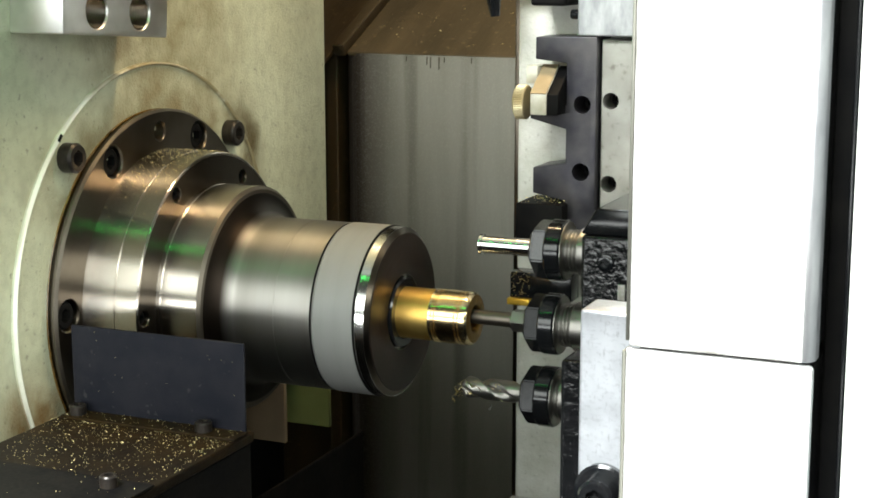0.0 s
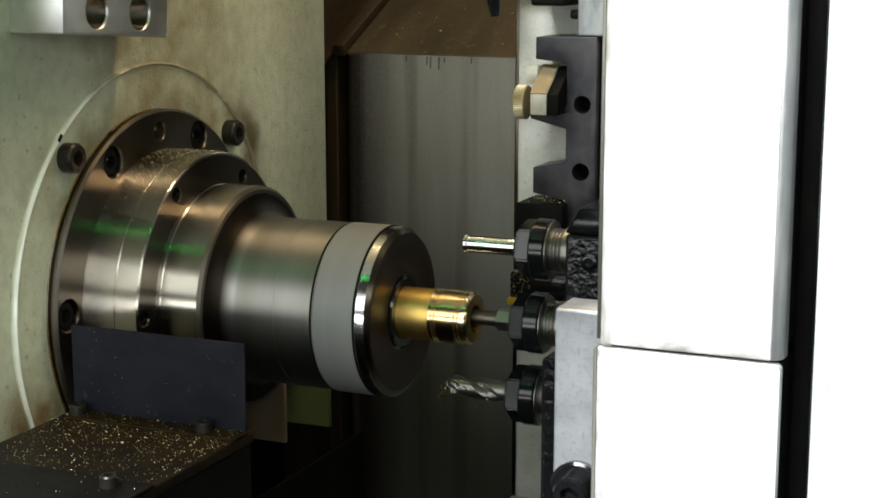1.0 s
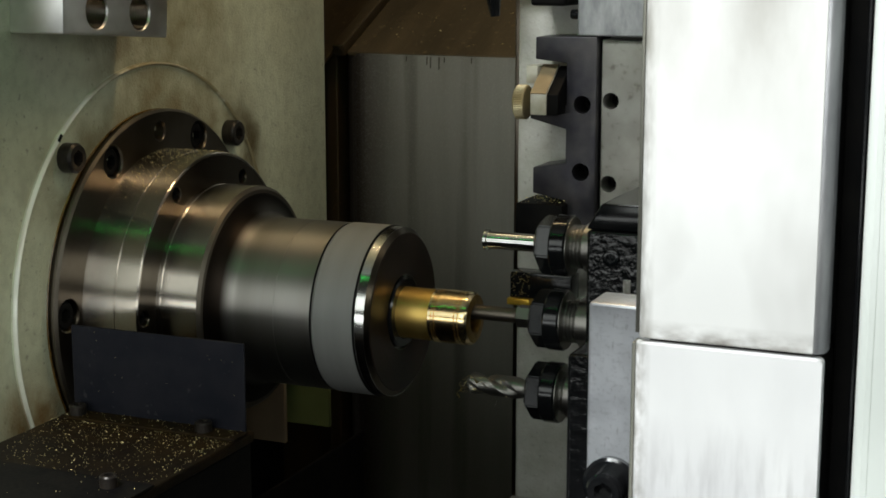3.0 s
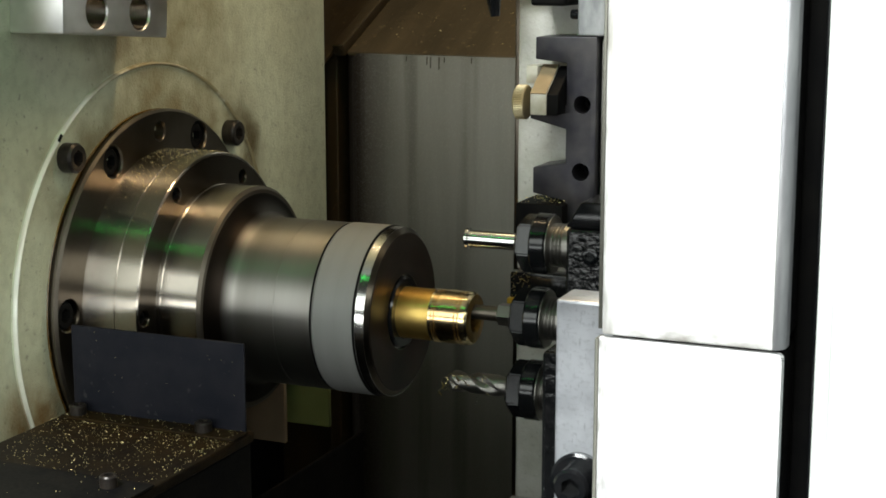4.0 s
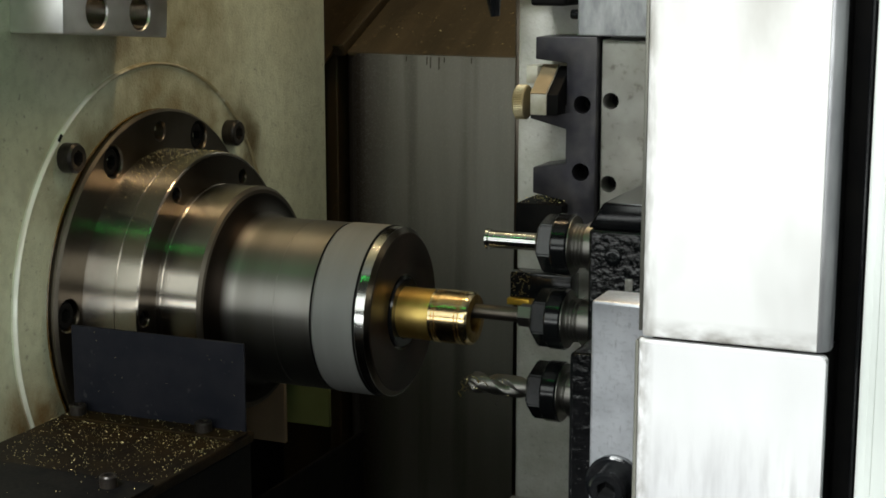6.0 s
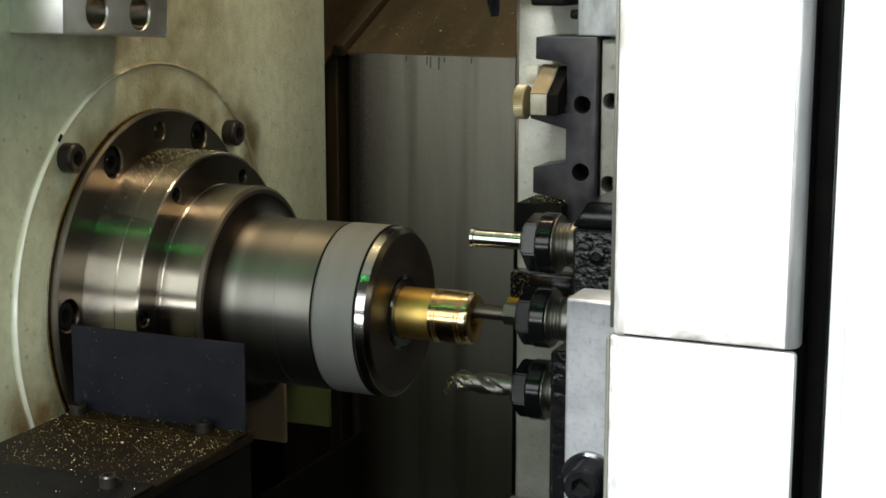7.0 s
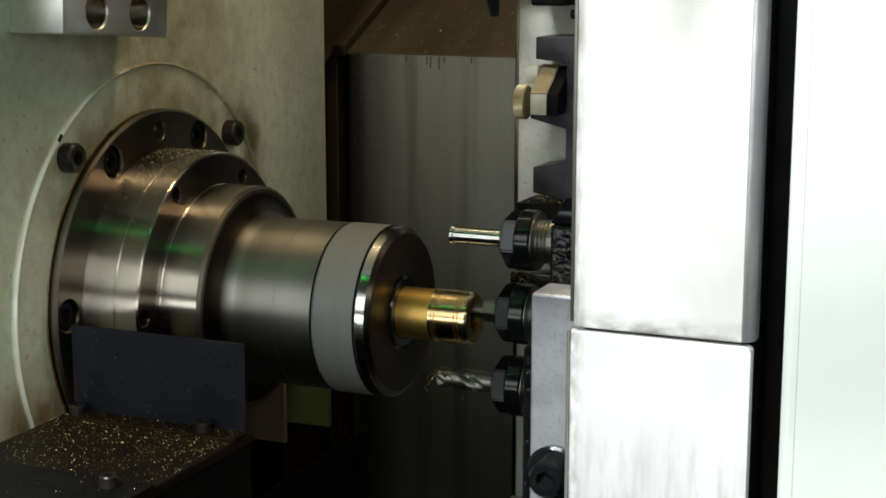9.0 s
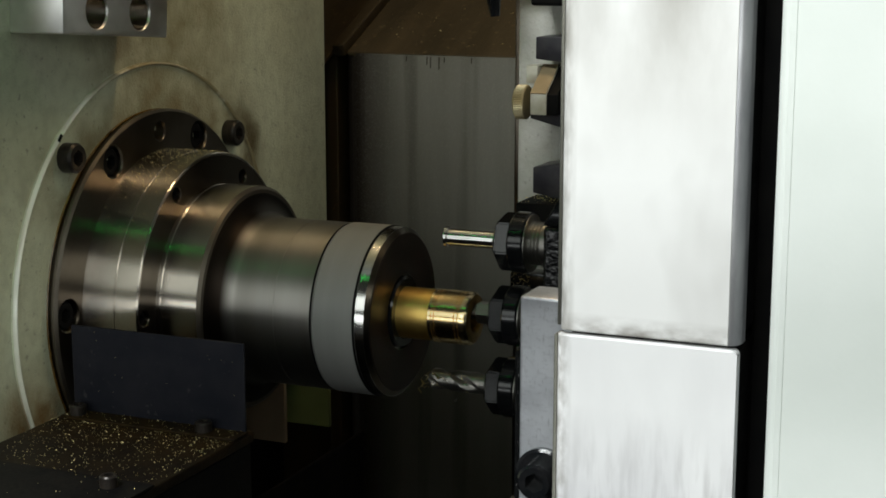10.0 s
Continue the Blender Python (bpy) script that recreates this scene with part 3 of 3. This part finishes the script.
part("collet", spun([(-0.004, 0.0), (-0.004, 0.0212), (0.0006, 0.0212), (0.0016, 0.0202), (0.0016, 0.0158), (-0.002, 0.0154), (-0.002, 0.0)], 96), OXIDE, nose, "black collet mouth")

work = thing("brass_workpiece", "turned brass workpiece with grooves and a bored end", "workpiece")
part("bar", spun([(-0.004, 0.0), (-0.004, 0.0152), (0.0216, 0.0152), (0.0216, 0.0)], 96), BRASS_DULL, work, "dull golden brass bar")
part("turned_end", spun([(0.0214, 0.0), (0.0214, 0.0150), (0.0220, 0.0158), (0.0238, 0.0158), (0.0241, 0.0150), (0.0249, 0.0150), (0.0252, 0.0158), (0.0256, 0.0158),
                         (0.0259, 0.0149), (0.0270, 0.0149), (0.0273, 0.0158), (0.0384, 0.0158), (0.0387, 0.0151), (0.0394, 0.0151), (0.0397, 0.0158), (0.0406, 0.0158),
                         (0.0409, 0.0151), (0.0415, 0.0151), (0.0418, 0.0158), (0.0440, 0.0158), (0.0452, 0.0152), (0.0460, 0.0142)], 96),
     BRASS, work, "bright turned and grooved brass")
part("bored_face", spun([(0.0460, 0.0142), (0.0464, 0.0134), (0.0464, 0.0086), (0.0458, 0.0080), (0.0300, 0.0080), (0.0300, 0.0)], 96), BRASS_DARK, work, "dull bored end face")

# ---- guard plate and cover box ----
gb = thing("way_cover_box", "dark oily cover box strewn with brass chips", "cover")
part("top", box((-0.150, -0.60, -0.0500), (-0.0350, -0.1180, -0.0440), 0.0012), OILY_TOP, gb, "oily brown top")
part("side", box((-0.148, -0.60, -0.60), (-0.0362, -0.1200, -0.0500), 0.001), BLACK, gb, "black box side")
part("front_lid", box((-0.150, -0.60, -0.0438), (-0.0345, -0.2160, -0.0425), 0.0005), BLACK, gb, "dark overlapping lid")
socket_screw("lid_screw", 0.0044, 0.006, gb, pose(-0.0531, -0.2275, -0.0425, 0, -90), SCREW_BROWN)
gp = thing("splash_plate", "dark blue-grey bent sheet splash plate on the cover box", "plate")
part("upright", box((-0.1462, -0.1262, -0.0438), (-0.0358, -0.1246, 0.0064), 0.0005), GUARD, gp)
part("foot", box((-0.1462, -0.1400, -0.0438), (-0.0350, -0.1246, -0.0422), 0.0005), OILY_TOP, gp)
for x in (-0.1385, -0.0575):
    socket_screw("foot_screw", 0.0048, 0.0055, gp, pose(x, -0.1335, -0.0422, 0, -90), SCREW_BROWN)

chips("box_chips", "bright brass turnings strewn over the cover box", 900,
      lambda q: ((q.uniform(-0.149, -0.036), -0.1405 - 0.085 * q.random() ** 1.5, -0.0438), (0, 0, 1)), 0.00015, 0.0009, seed=3)
chips("lid_chips", "single brass specks on the dark lid", 40, lambda q: ((q.uniform(-0.149, -0.036), q.uniform(-0.30, -0.217), -0.0424), (0, 0, 1)), 0.0002, 0.0008, seed=21)
chips("foot_chips", "brass specks along the foot of the splash plate", 90, lambda q: ((q.uniform(-0.145, -0.036), q.uniform(-0.139, -0.127), -0.0421), (0, 0, 1)), 0.0002, 0.0010, seed=23)
chips("plate_chips", "single brass specks clinging to the splash plate", 14, lambda q: ((q.uniform(-0.145, -0.037), -0.1265, q.uniform(-0.04, 0.005)), (0, -1, 0)), 0.0003, 0.0008, seed=13)


def on_hub(q):
    a = radians(q.gauss(94, 20))
    return (q.uniform(-0.165, -0.131), 0.0886 * math.cos(a), 0.0886 * math.sin(a)), (0, math.cos(a), math.sin(a))


chips("hub_chips", "fine brass turnings lying on the flange hub", 420, on_hub, 0.0004, 0.0012, seed=5)
chips("roof_chips", "a few brass turnings on the sloping guard", 60,
      lambda q: ((q.uniform(-0.17, 0.0), 0.30 + (s := q.uniform(0, 0.10)), 0.1365 + s * 0.4663), (0, -0.42, 0.906)), seed=7)

# ---- fixed column with the rear tool rack ----
cl = thing("machine_column", "grey painted machine column with an edge seam", "column")
part("casting", box((0.0230, 0.130, -0.156), (0.35, 0.27, 0.40), 0.002), COLUMN, cl)
part("foot_rail", box((0.0180, 0.127, -0.60), (0.35, 0.27, -0.157), 0.002), COLUMN, cl)
part("seam_plate", box((0.0472, 0.1280, 0.0200), (0.1800, 0.1300, 0.40), 0.0004), COLUMN, cl, "flush cover plate")
part("side_edge", box((0.0195, 0.133, -0.156), (0.0229, 0.27, 0.40), 0.001), STEEL_SHADED, cl, "dull metal edge trim")

socket_screw("column_screw", 0.0032, 0.002, cl, pose(0.0665, 0.1280, 0.0870, 0, 0, -90))
rk = thing("tool_rack", "black toothed tool rack screwed to the column", "rack")
teeth = [(0.0456, 0.1580), (0.0456, 0.1442), (0.0660, 0.1423), (0.0660, 0.1160), (0.0425, 0.1120), (0.0425, 0.1070), (0.0660, 0.1012), (0.0660, 0.0800), (0.0446, 0.0763),
         (0.0446, 0.0600), (0.0660, 0.0560), (0.0660, 0.0200), (0.0856, 0.0200), (0.0856, 0.1588)]
rb = part("rack_bar", prism(teeth, 0.100, 0.1298), OXIDE_DULL, rk)
carve(rb, [moved(spun([(-0.024, 0), (-0.024, 0.0056), (0.004, 0.0056), (0.004, 0)], 32), pose(x, 0.100, z, 0, 0, -90)) for x, z in ((0.0765, 0.1169), (0.0761, 0.0748))])
# plain holes; the black heads are added to paint their bottoms dark
for x, z in ((0.0765, 0.1169), (0.0761, 0.0748)):
    socket_screw("rack_hole_dark", 0.0050, 0.005, rb, pose(x, 0.1238, z, 0, 0, -90), BLACK)
bp = part("backing_plate", box((0.0872, 0.105, 0.02), (0.170, 0.1298, 0.1570), 0.0008), PLATE, rk, "scuffed bare steel plate with drilled holes")
carve(bp, [moved(spun([(-0.023, 0), (-0.023, 0.0052), (0.004, 0.0052), (0.004, 0)], 32), pose(x, 0.105, z, 0, 0, -90)) for x, z in ((0.0933, 0.1193), (0.0928, 0.0675))])
# black heads added deep in these holes as their darkness
for x, z in ((0.0933, 0.1193), (0.0928, 0.0675)):
    socket_screw("plate_screw", 0.0046, 0.006, bp, pose(x, 0.1279, z, 0, 0, -90), BLACK)
tp = thing("upper_block", "milled aluminium block above the tool rack", "block")
part("body", box((0.0727, 0.100, 0.1592), (0.170, 0.1298, 0.40), 0.001), BLOCK_ALU, tp)
socket_screw("side_screw", 0.003, 0.006, tp, pose(0.0727, 0.106, 0.172, 0, 0, 180))

cp = thing("rack_clamp", "ivory clamp block with a knurled brass knob", "clamp")
side = [(0.085, 0.1110), (0.085, 0.1238), (0.109, 0.1400), (0.109, 0.1110)]
turn = Matrix(((0, 1, 0, 0), (1, 0, 0, 0), (0, 0, 1, 0), (0, 0, 0, 1)))
part("clamp_body", moved(prism(side, 0.0478, 0.0582, 0.0005), turn), IVORY, cp)
# the block's own side face in shadow, drawn as a black slab
part("clamp_side", moved(prism([(y + 0.0006, z) for y, z in side], 0.0583, 0.0655, 0.0003), turn), BLACK, cp, "side face of the clamp, its shadow as black")
part("clamp_slope", moved(prism([(0.0848, 0.1240), (0.1088, 0.1402), (0.1086, 0.1407), (0.0844, 0.1244)], 0.0479, 0.0581, 0), turn), TAN, cp, "tan sloping face")
part("clamp_shelf", box((0.0395, 0.100, 0.1290), (0.0470, 0.118, 0.1400), 0.0006), IVORY, cp)
kn = spun([(-0.0072, 0.0), (-0.0072, 0.0098), (-0.0064, 0.0108), (-0.0008, 0.0108), (0, 0.0098), (0, 0.0)], 120)
for v in kn.verts:
    if v.co.yz.length > 0.0105:
        k = round(math.atan2(v.co.z, v.co.y) / (2 * math.pi / 120))
        v.co.yz *= 1.0 if k % 2 else 0.955
part("knob", moved(kn, pose(0.0425, 0.0960, 0.1176)), KNURL, cp, "knurled brass-coloured knob")

rt = thing("rear_tool_block", "dark oily tool block topped with brass chips", "tool")
part("body", box((0.0368, 0.090, 0.0300), (0.0680, 0.1275, 0.0545), 0.001), BLACK, rt)
chips("block_chips", "brass turnings heaped on the rear tool block", 120, lambda q: ((q.uniform(0.038, 0.067), q.uniform(0.091, 0.126), 0.0545 + 0.002 * q.random()), (0, 0, 1)), seed=9)
it = thing("insert_tool", "black turning tool with a gold coated insert", "tool")
part("shank", box((0.0335, 0.090, -0.0068), (0.075, 0.105, 0.0100), 0.001), OXIDE, it)
part("insert", box((0.0322, 0.088, -0.0112), (0.0475, 0.103, -0.0069), 0.0006), GOLD, it, "gold coated cutting insert")
chips("tool_chips", "brass turnings caught on the rear turning tool", 60, lambda q: ((q.uniform(0.034, 0.047), 0.0895, q.uniform(-0.006, 0.0098)), (0, -1, 0)), 0.0006, 0.0024, seed=11)
hn = thing("coolant_nozzle", "black hanging coolant nozzle above the guard", "nozzle")
part("tip", moved(spun([(0, 0), (0, 0.0030), (0.010, 0.0045), (0.014, 0.0075), (0.05, 0.0075), (0.05, 0.0)], 32), pose(0.0185, 0.10, 0.1700, 0, -96)), OXIDE, hn)
part("arm", box((0.0430, 0.096, 0.1772), (0.0665, 0.1297, 0.25), 0.002), BLACK, hn)

part("yoke", box((0.0120, 0.096, 0.2050), (0.0450, 0.112, 0.2180), 0.001), BLACK, hn)

# ---- the moving gang slide ----
gs = thing("tool_slide", "black cast gang tool slide with a milled steel plate", "slide")
part("tool_block", box((0.1245, -0.045, -0.0700), (0.200, 0.05, 0.0630), 0.002, 3), ROUGH_BLACK, gs, "oily black cast tool block")
part("block_top", prism([(0.1235, 0.0632), (0.200, 0.0632), (0.200, 0.0775), (0.1320, 0.0775)], -0.044, 0.05, 0.0015), OXIDE, gs, "smooth dark block top")
part("lower_block", box((0.1663, -0.2000, -0.598), (0.24, -0.03, 0.0370), 0.002), ROUGH_BLACK, gs, "rough black cast edge")
part("link", box((0.2325, -0.30, -0.598), (0.26, 0.05, 0.0700), 0.002), BLACK, gs, "black slide body")
fp = part("front_plate", box((0.2205, -0.3400, -0.598), (0.262, -0.3220, 0.0945), 0.0012), MILLED, gs, "scratched milled steel plate")
ey = part("bolt_boss", moved(spun([(0, 0.0), (0, 0.0098), (0.0020, 0.0098), (0.0028, 0.0088), (0.0028, 0.0)], 48), pose(0.2300, -0.3402, 0.0318, 0, 0, -90)), OXIDE, gs, "black washer")
socket_screw("plate_screw", 0.0064, 0.0075, ey, pose(0.2300, -0.3430, 0.0318, 0, 0, -90))
socket_screw("set_screw", 0.0046, 0.0022, gs, pose(0.1384, -0.0445, 0.0491, 0, 0, -90))
part("label_tag", box((0.1455, -0.0462, 0.0295), (0.1495, -0.0450, 0.0380), 0.0003), COVER, gs, "small white tag")


def collet_chuck(z, front, label, thread_end, turn_by):
    """A collet nut on its threaded holder, pointing to the spindle."""
    ob = thing("collet_chuck", label, "tool holder", (front, 0, z), group="collet chucks on the tool slide")
    bm = spun([(0.0, 0.0), (0.0, 0.0125), (0.0008, 0.0135), (0.0025, 0.0172), (0.0108, 0.0172), (0.0108, 0.0)], 6)
    moved(bm, pose(0, 0, 0, turn_by))
    bmesh.ops.bevel(bm, geom=[e for e in bm.edges if e.calc_length() > 0.004], offset=0.0008, segments=2, affect="EDGES")
    nut = part("nut", bm, OXIDE, ob, "black hexagonal collet nut")
    part("nut_collar", spun([(0.0102, 0.0), (0.0102, 0.0168), (0.0112, 0.0176), (0.0188, 0.0176), (0.0198, 0.0168), (0.0198, 0.0)], 64), OXIDE, nut)
    part("nut_rim", spun([(0.0198, 0.0), (0.0198, 0.0166), (0.0203, 0.0166), (0.0203, 0.0)], 64), STEEL_SATIN, nut, "worn bright rim")
    rows = [(0.0200, 0.0)]
    x = 0.0200
    while x < thread_end:
        rows += [(x, 0.0125), (x + 0.0003, 0.0125), (x + 0.0011, 0.0113)]
        x += 0.0021
    rows += [(thread_end, 0.0125), (thread_end + 0.0005, 0.0140), (thread_end + 0.08, 0.0140), (thread_end + 0.08, 0.0)]
    part("thread", spun(rows, 64), STEEL_SATIN, ob, "bright threaded shank")
    part("collet_face", spun([(-0.0012, 0.0), (-0.0012, 0.0085), (0.0, 0.0095), (0.0005, 0.0)], 48), STEEL_SATIN, ob)
    return ob


chuck_a = collet_chuck(0.0447, 0.0825, "black collet chuck holding a bright round stop pin", 0.0285, 13)
part("stop_pin", spun([(-0.0335, 0.0), (-0.0335, 0.0052), (-0.0330, 0.0060), (-0.0315, 0.0060), (-0.0310, 0.0050), (0.0, 0.0050), (0.0, 0.0)], 48), BRIGHT, chuck_a, "polished round pin with a head")
chuck_b = collet_chuck(0.0015, 0.0795, "black collet chuck holding a slim boring bar", 0.0285, 19)
part("boring_bar", spun([(-0.0420, 0.0), (-0.0420, 0.0036), (-0.0400, 0.0042), (-0.0105, 0.0044), (-0.0100, 0.0056), (0.0, 0.0060), (0.0, 0.0)], 40), CHAMFER, chuck_b, "dull steel boring bar")
part("bar_collar", spun([(-0.0098, 0.0), (-0.0098, 0.0060), (-0.0092, 0.0068), (-0.0008, 0.0068), (0.0, 0.0060), (0.0, 0.0)], 6), STEEL_SATIN, chuck_b, "flat-sided steel collar")
chuck_c = collet_chuck(-0.0415, 0.0775, "black collet chuck holding a twist drill", 0.0240, 18)


def drill_mesh(r, length, pitch):
    bm = bmesh.new()
    n, m = 40, 60
    rings = []
    for k in range(m + 1):
        x = -length + length * k / m
        tip = min(1.0, (k / m) * length / (r * 0.75) + 0.12)
        ring = []
        for i in range(n):
            a = 2 * math.pi * i / n
            c = math.cos(a)
            q = r * tip * (0.52 + 0.48 * min(1.0, abs(c) * 1.55) ** 1.5)
            w = a + 2 * math.pi * x / pitch
            ring.append(bm.verts.new((x, q * math.cos(w), q * math.sin(w))))
        rings.append(ring)
    for a, b in zip(rings, rings[1:]):
        for i in range(n):
            j = (i + 1) % n
            bm.faces.new((a[i], a[j], b[j], b[i]))
    bm.faces.new(rings[0]), bm.faces.new(rings[-1])
    return bm


part("twist_drill", drill_mesh(0.0063, 0.0400, 0.050), STEEL_SATIN, chuck_c, "fluted steel twist drill")

cu = thing("upper_cover", "white painted sheet metal cover with rounded corners", "cover")
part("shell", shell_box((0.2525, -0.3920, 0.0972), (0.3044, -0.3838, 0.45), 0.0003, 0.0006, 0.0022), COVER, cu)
# grey strip added where the white edge turns away into shade
arc = [(0.30445 + 0.0032 * math.sin(radians(d)), -0.3872 - 0.0047 * math.cos(radians(d))) for d in range(0, 91, 6)]
part("side_edge", bent_sheet(arc + [(0.30765, -0.3838), (0.30445, -0.3838)], 0.0974, 0.45), EDGE_SHADE, cu, "rounded cover edge with its shade as grey")
part("mounting_body", box((0.2545, -0.3836, 0.0985), (0.3064, -0.2500, 0.45), 0.001), BLACK, cu, "black body behind the white sheet")
# added strip, not a seal: it draws the rounded left edge's grime and shade
part("edge_line", box((0.2514, -0.3905, 0.0985), (0.2524, -0.3850, 0.45), 0.0002), SHEET, cu, "thin dark strip added for the darker rounded edge")
cv = thing("lower_cover", "white painted lower cover with grimy grey streaks, dimming painted in", "cover")
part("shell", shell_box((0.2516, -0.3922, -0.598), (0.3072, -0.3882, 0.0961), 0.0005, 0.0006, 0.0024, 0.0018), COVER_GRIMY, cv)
part("mounting_body", box((0.2540, -0.3880, -0.598), (0.3062, -0.2500, 0.0955), 0.001), BLACK, cv, "black body behind the white sheet")
# the same added dark strip for the lower cover's left edge
part("edge_line", box((0.2506, -0.3912, -0.598), (0.2517, -0.3850, 0.0955), 0.0002), SHEET, cv, "thin dark strip added for the darker rounded edge")
part("seam_strip", box((0.2550, -0.3880, 0.0962), (0.3045, -0.2600, 0.0974), 0.0002), BLACK, cv, "dark joint between the covers")
gap = thing("wiper_strip", "black rubber wiper between the white covers", "wiper")
part("strip", box((0.3060, -0.3680, -0.598), (0.345, -0.3500, 0.45), 0.001), BLACK, gap)
part("lip", box((0.3118, -0.3695, -0.598), (0.3130, -0.3682, 0.45), 0.0003), OXIDE, gap, "thin rubber lip")
sd = thing("side_cover", "white painted side cover beside the black wiper", "cover")
part("panel", box((0.3176, -0.4000, -0.598), (0.46, -0.3700, 0.45), 0.0022, 4), SIDE_PAINT, sd)
part("edge_fold", box((0.3203, -0.4004, -0.597), (0.3222, -0.3990, 0.449), 0.0003), SIDE_PAINT, sd, "scuffed fold along the edge")

dc = chips("drill_chips", "brass turnings caught on the twist drill", 60,
           lambda q: ((q.uniform(0.0375, 0.066), -0.0040, -0.0415 + q.uniform(-0.0055, 0.0050)), (0, -0.9, 0.44)), 0.0010, 0.0040, seed=17)



def curl(points, width):
    """A thin curled ribbon of metal through the given points."""
    bm = bmesh.new()
    pairs = []
    for k, p in enumerate(points):
        side = Vector((0.5 * math.sin(k), -0.6, 0.6 * math.cos(k))).normalized() * width / 2
        pairs.append((bm.verts.new(Vector(p) - side), bm.verts.new(Vector(p) + side)))
    for a, b in zip(pairs, pairs[1:]):
        bm.faces.new((a[0], a[1], b[1], b[0]))
    bmesh.ops.solidify(bm, geom=list(bm.faces), thickness=0.00012)
    return bm


sw = thing("drill_swarf", "thin curled brass swarf hanging from the twist drill", "swarf")
part("long_curl", curl([(0.0372 - 0.0012 * math.sin(k * 0.9) - 0.00022 * k, -0.0068 - 0.0009 * math.cos(k * 0.9), -0.0395 - 0.00085 * k) for k in range(13)], 0.0011), CHIP, sw)
part("tip_curl", curl([(0.0385 + 0.0016 * math.cos(k * 0.8), -0.0072 - 0.0002 * k, -0.0440 + 0.0013 * math.sin(k * 0.8)) for k in range(9)], 0.0011), CHIP, sw)
part("flute_curl", curl([(0.0430 + 0.0011 * k, -0.0064, -0.0370 - 0.0004 * k + 0.0008 * math.sin(k * 1.3)) for k in range(10)], 0.0020), CHIP, sw)
part("hanging_curl", curl([(0.0585 + 0.0007 * math.sin(k * 0.8), -0.0066, -0.0478 - 0.0007 * k) for k in range(8)], 0.0014), BRIGHT, sw, "pale metal curl")

SLIDING = (gs, chuck_a, chuck_b, chuck_c, cu, cv, gap, sd, dc, sw)


def motions():
    # seconds, travel along the spindle, cross travel
    feed = [(0.0, 0.0, 0.0), (0.5, -0.0045, -0.0002), (1.0, -0.0090, -0.0003), (1.5, -0.0133, -0.0003), (2.0, -0.0177, -0.0004), (2.2, -0.0195, -0.0004),
            (2.3, -0.0203, -0.0005), (2.5, -0.0209, -0.0008), (2.6, -0.0101, -0.0010), (2.7, -0.0002, -0.0010), (2.82, 0.0050, 0.0004), (3.0, 0.0030, 0.0028),
            (3.3, -0.0024, 0.0028), (3.8, -0.0067, 0.0028), (4.0, -0.0086, 0.0028), (4.5, -0.0131, 0.0028), (5.0, -0.0174, 0.0028), (5.5, -0.0215, 0.0024),
            (5.6, -0.0171, 0.0024), (5.7, -0.0052, 0.0023), (5.82, 0.0048, 0.0026), (6.0, 0.0040, 0.0035), (6.3, -0.0008, 0.0035), (6.8, -0.0038, 0.0035),
            (7.0, -0.0050, 0.0035), (7.5, -0.0082, 0.0034), (8.0, -0.0112, 0.0034), (8.5, -0.0145, 0.0038), (9.0, -0.0176, 0.0042), (9.5, -0.0206, 0.0049),
            (9.7, -0.0212, 0.0046), (9.9, -0.0216, 0.0030), (10.0, -0.0216, 0.0028)]
    for ob in SLIDING:
        x, y, z = ob.location
        walk(ob, [(t, pose(x + dx, y, z + dz)) for t, dx, dz in feed])
    for ob in (nose, work):
        walk(ob, [(k / 10, pose(0, 0, 0, (k * 80) % 360)) for k in range(101)])


motions()
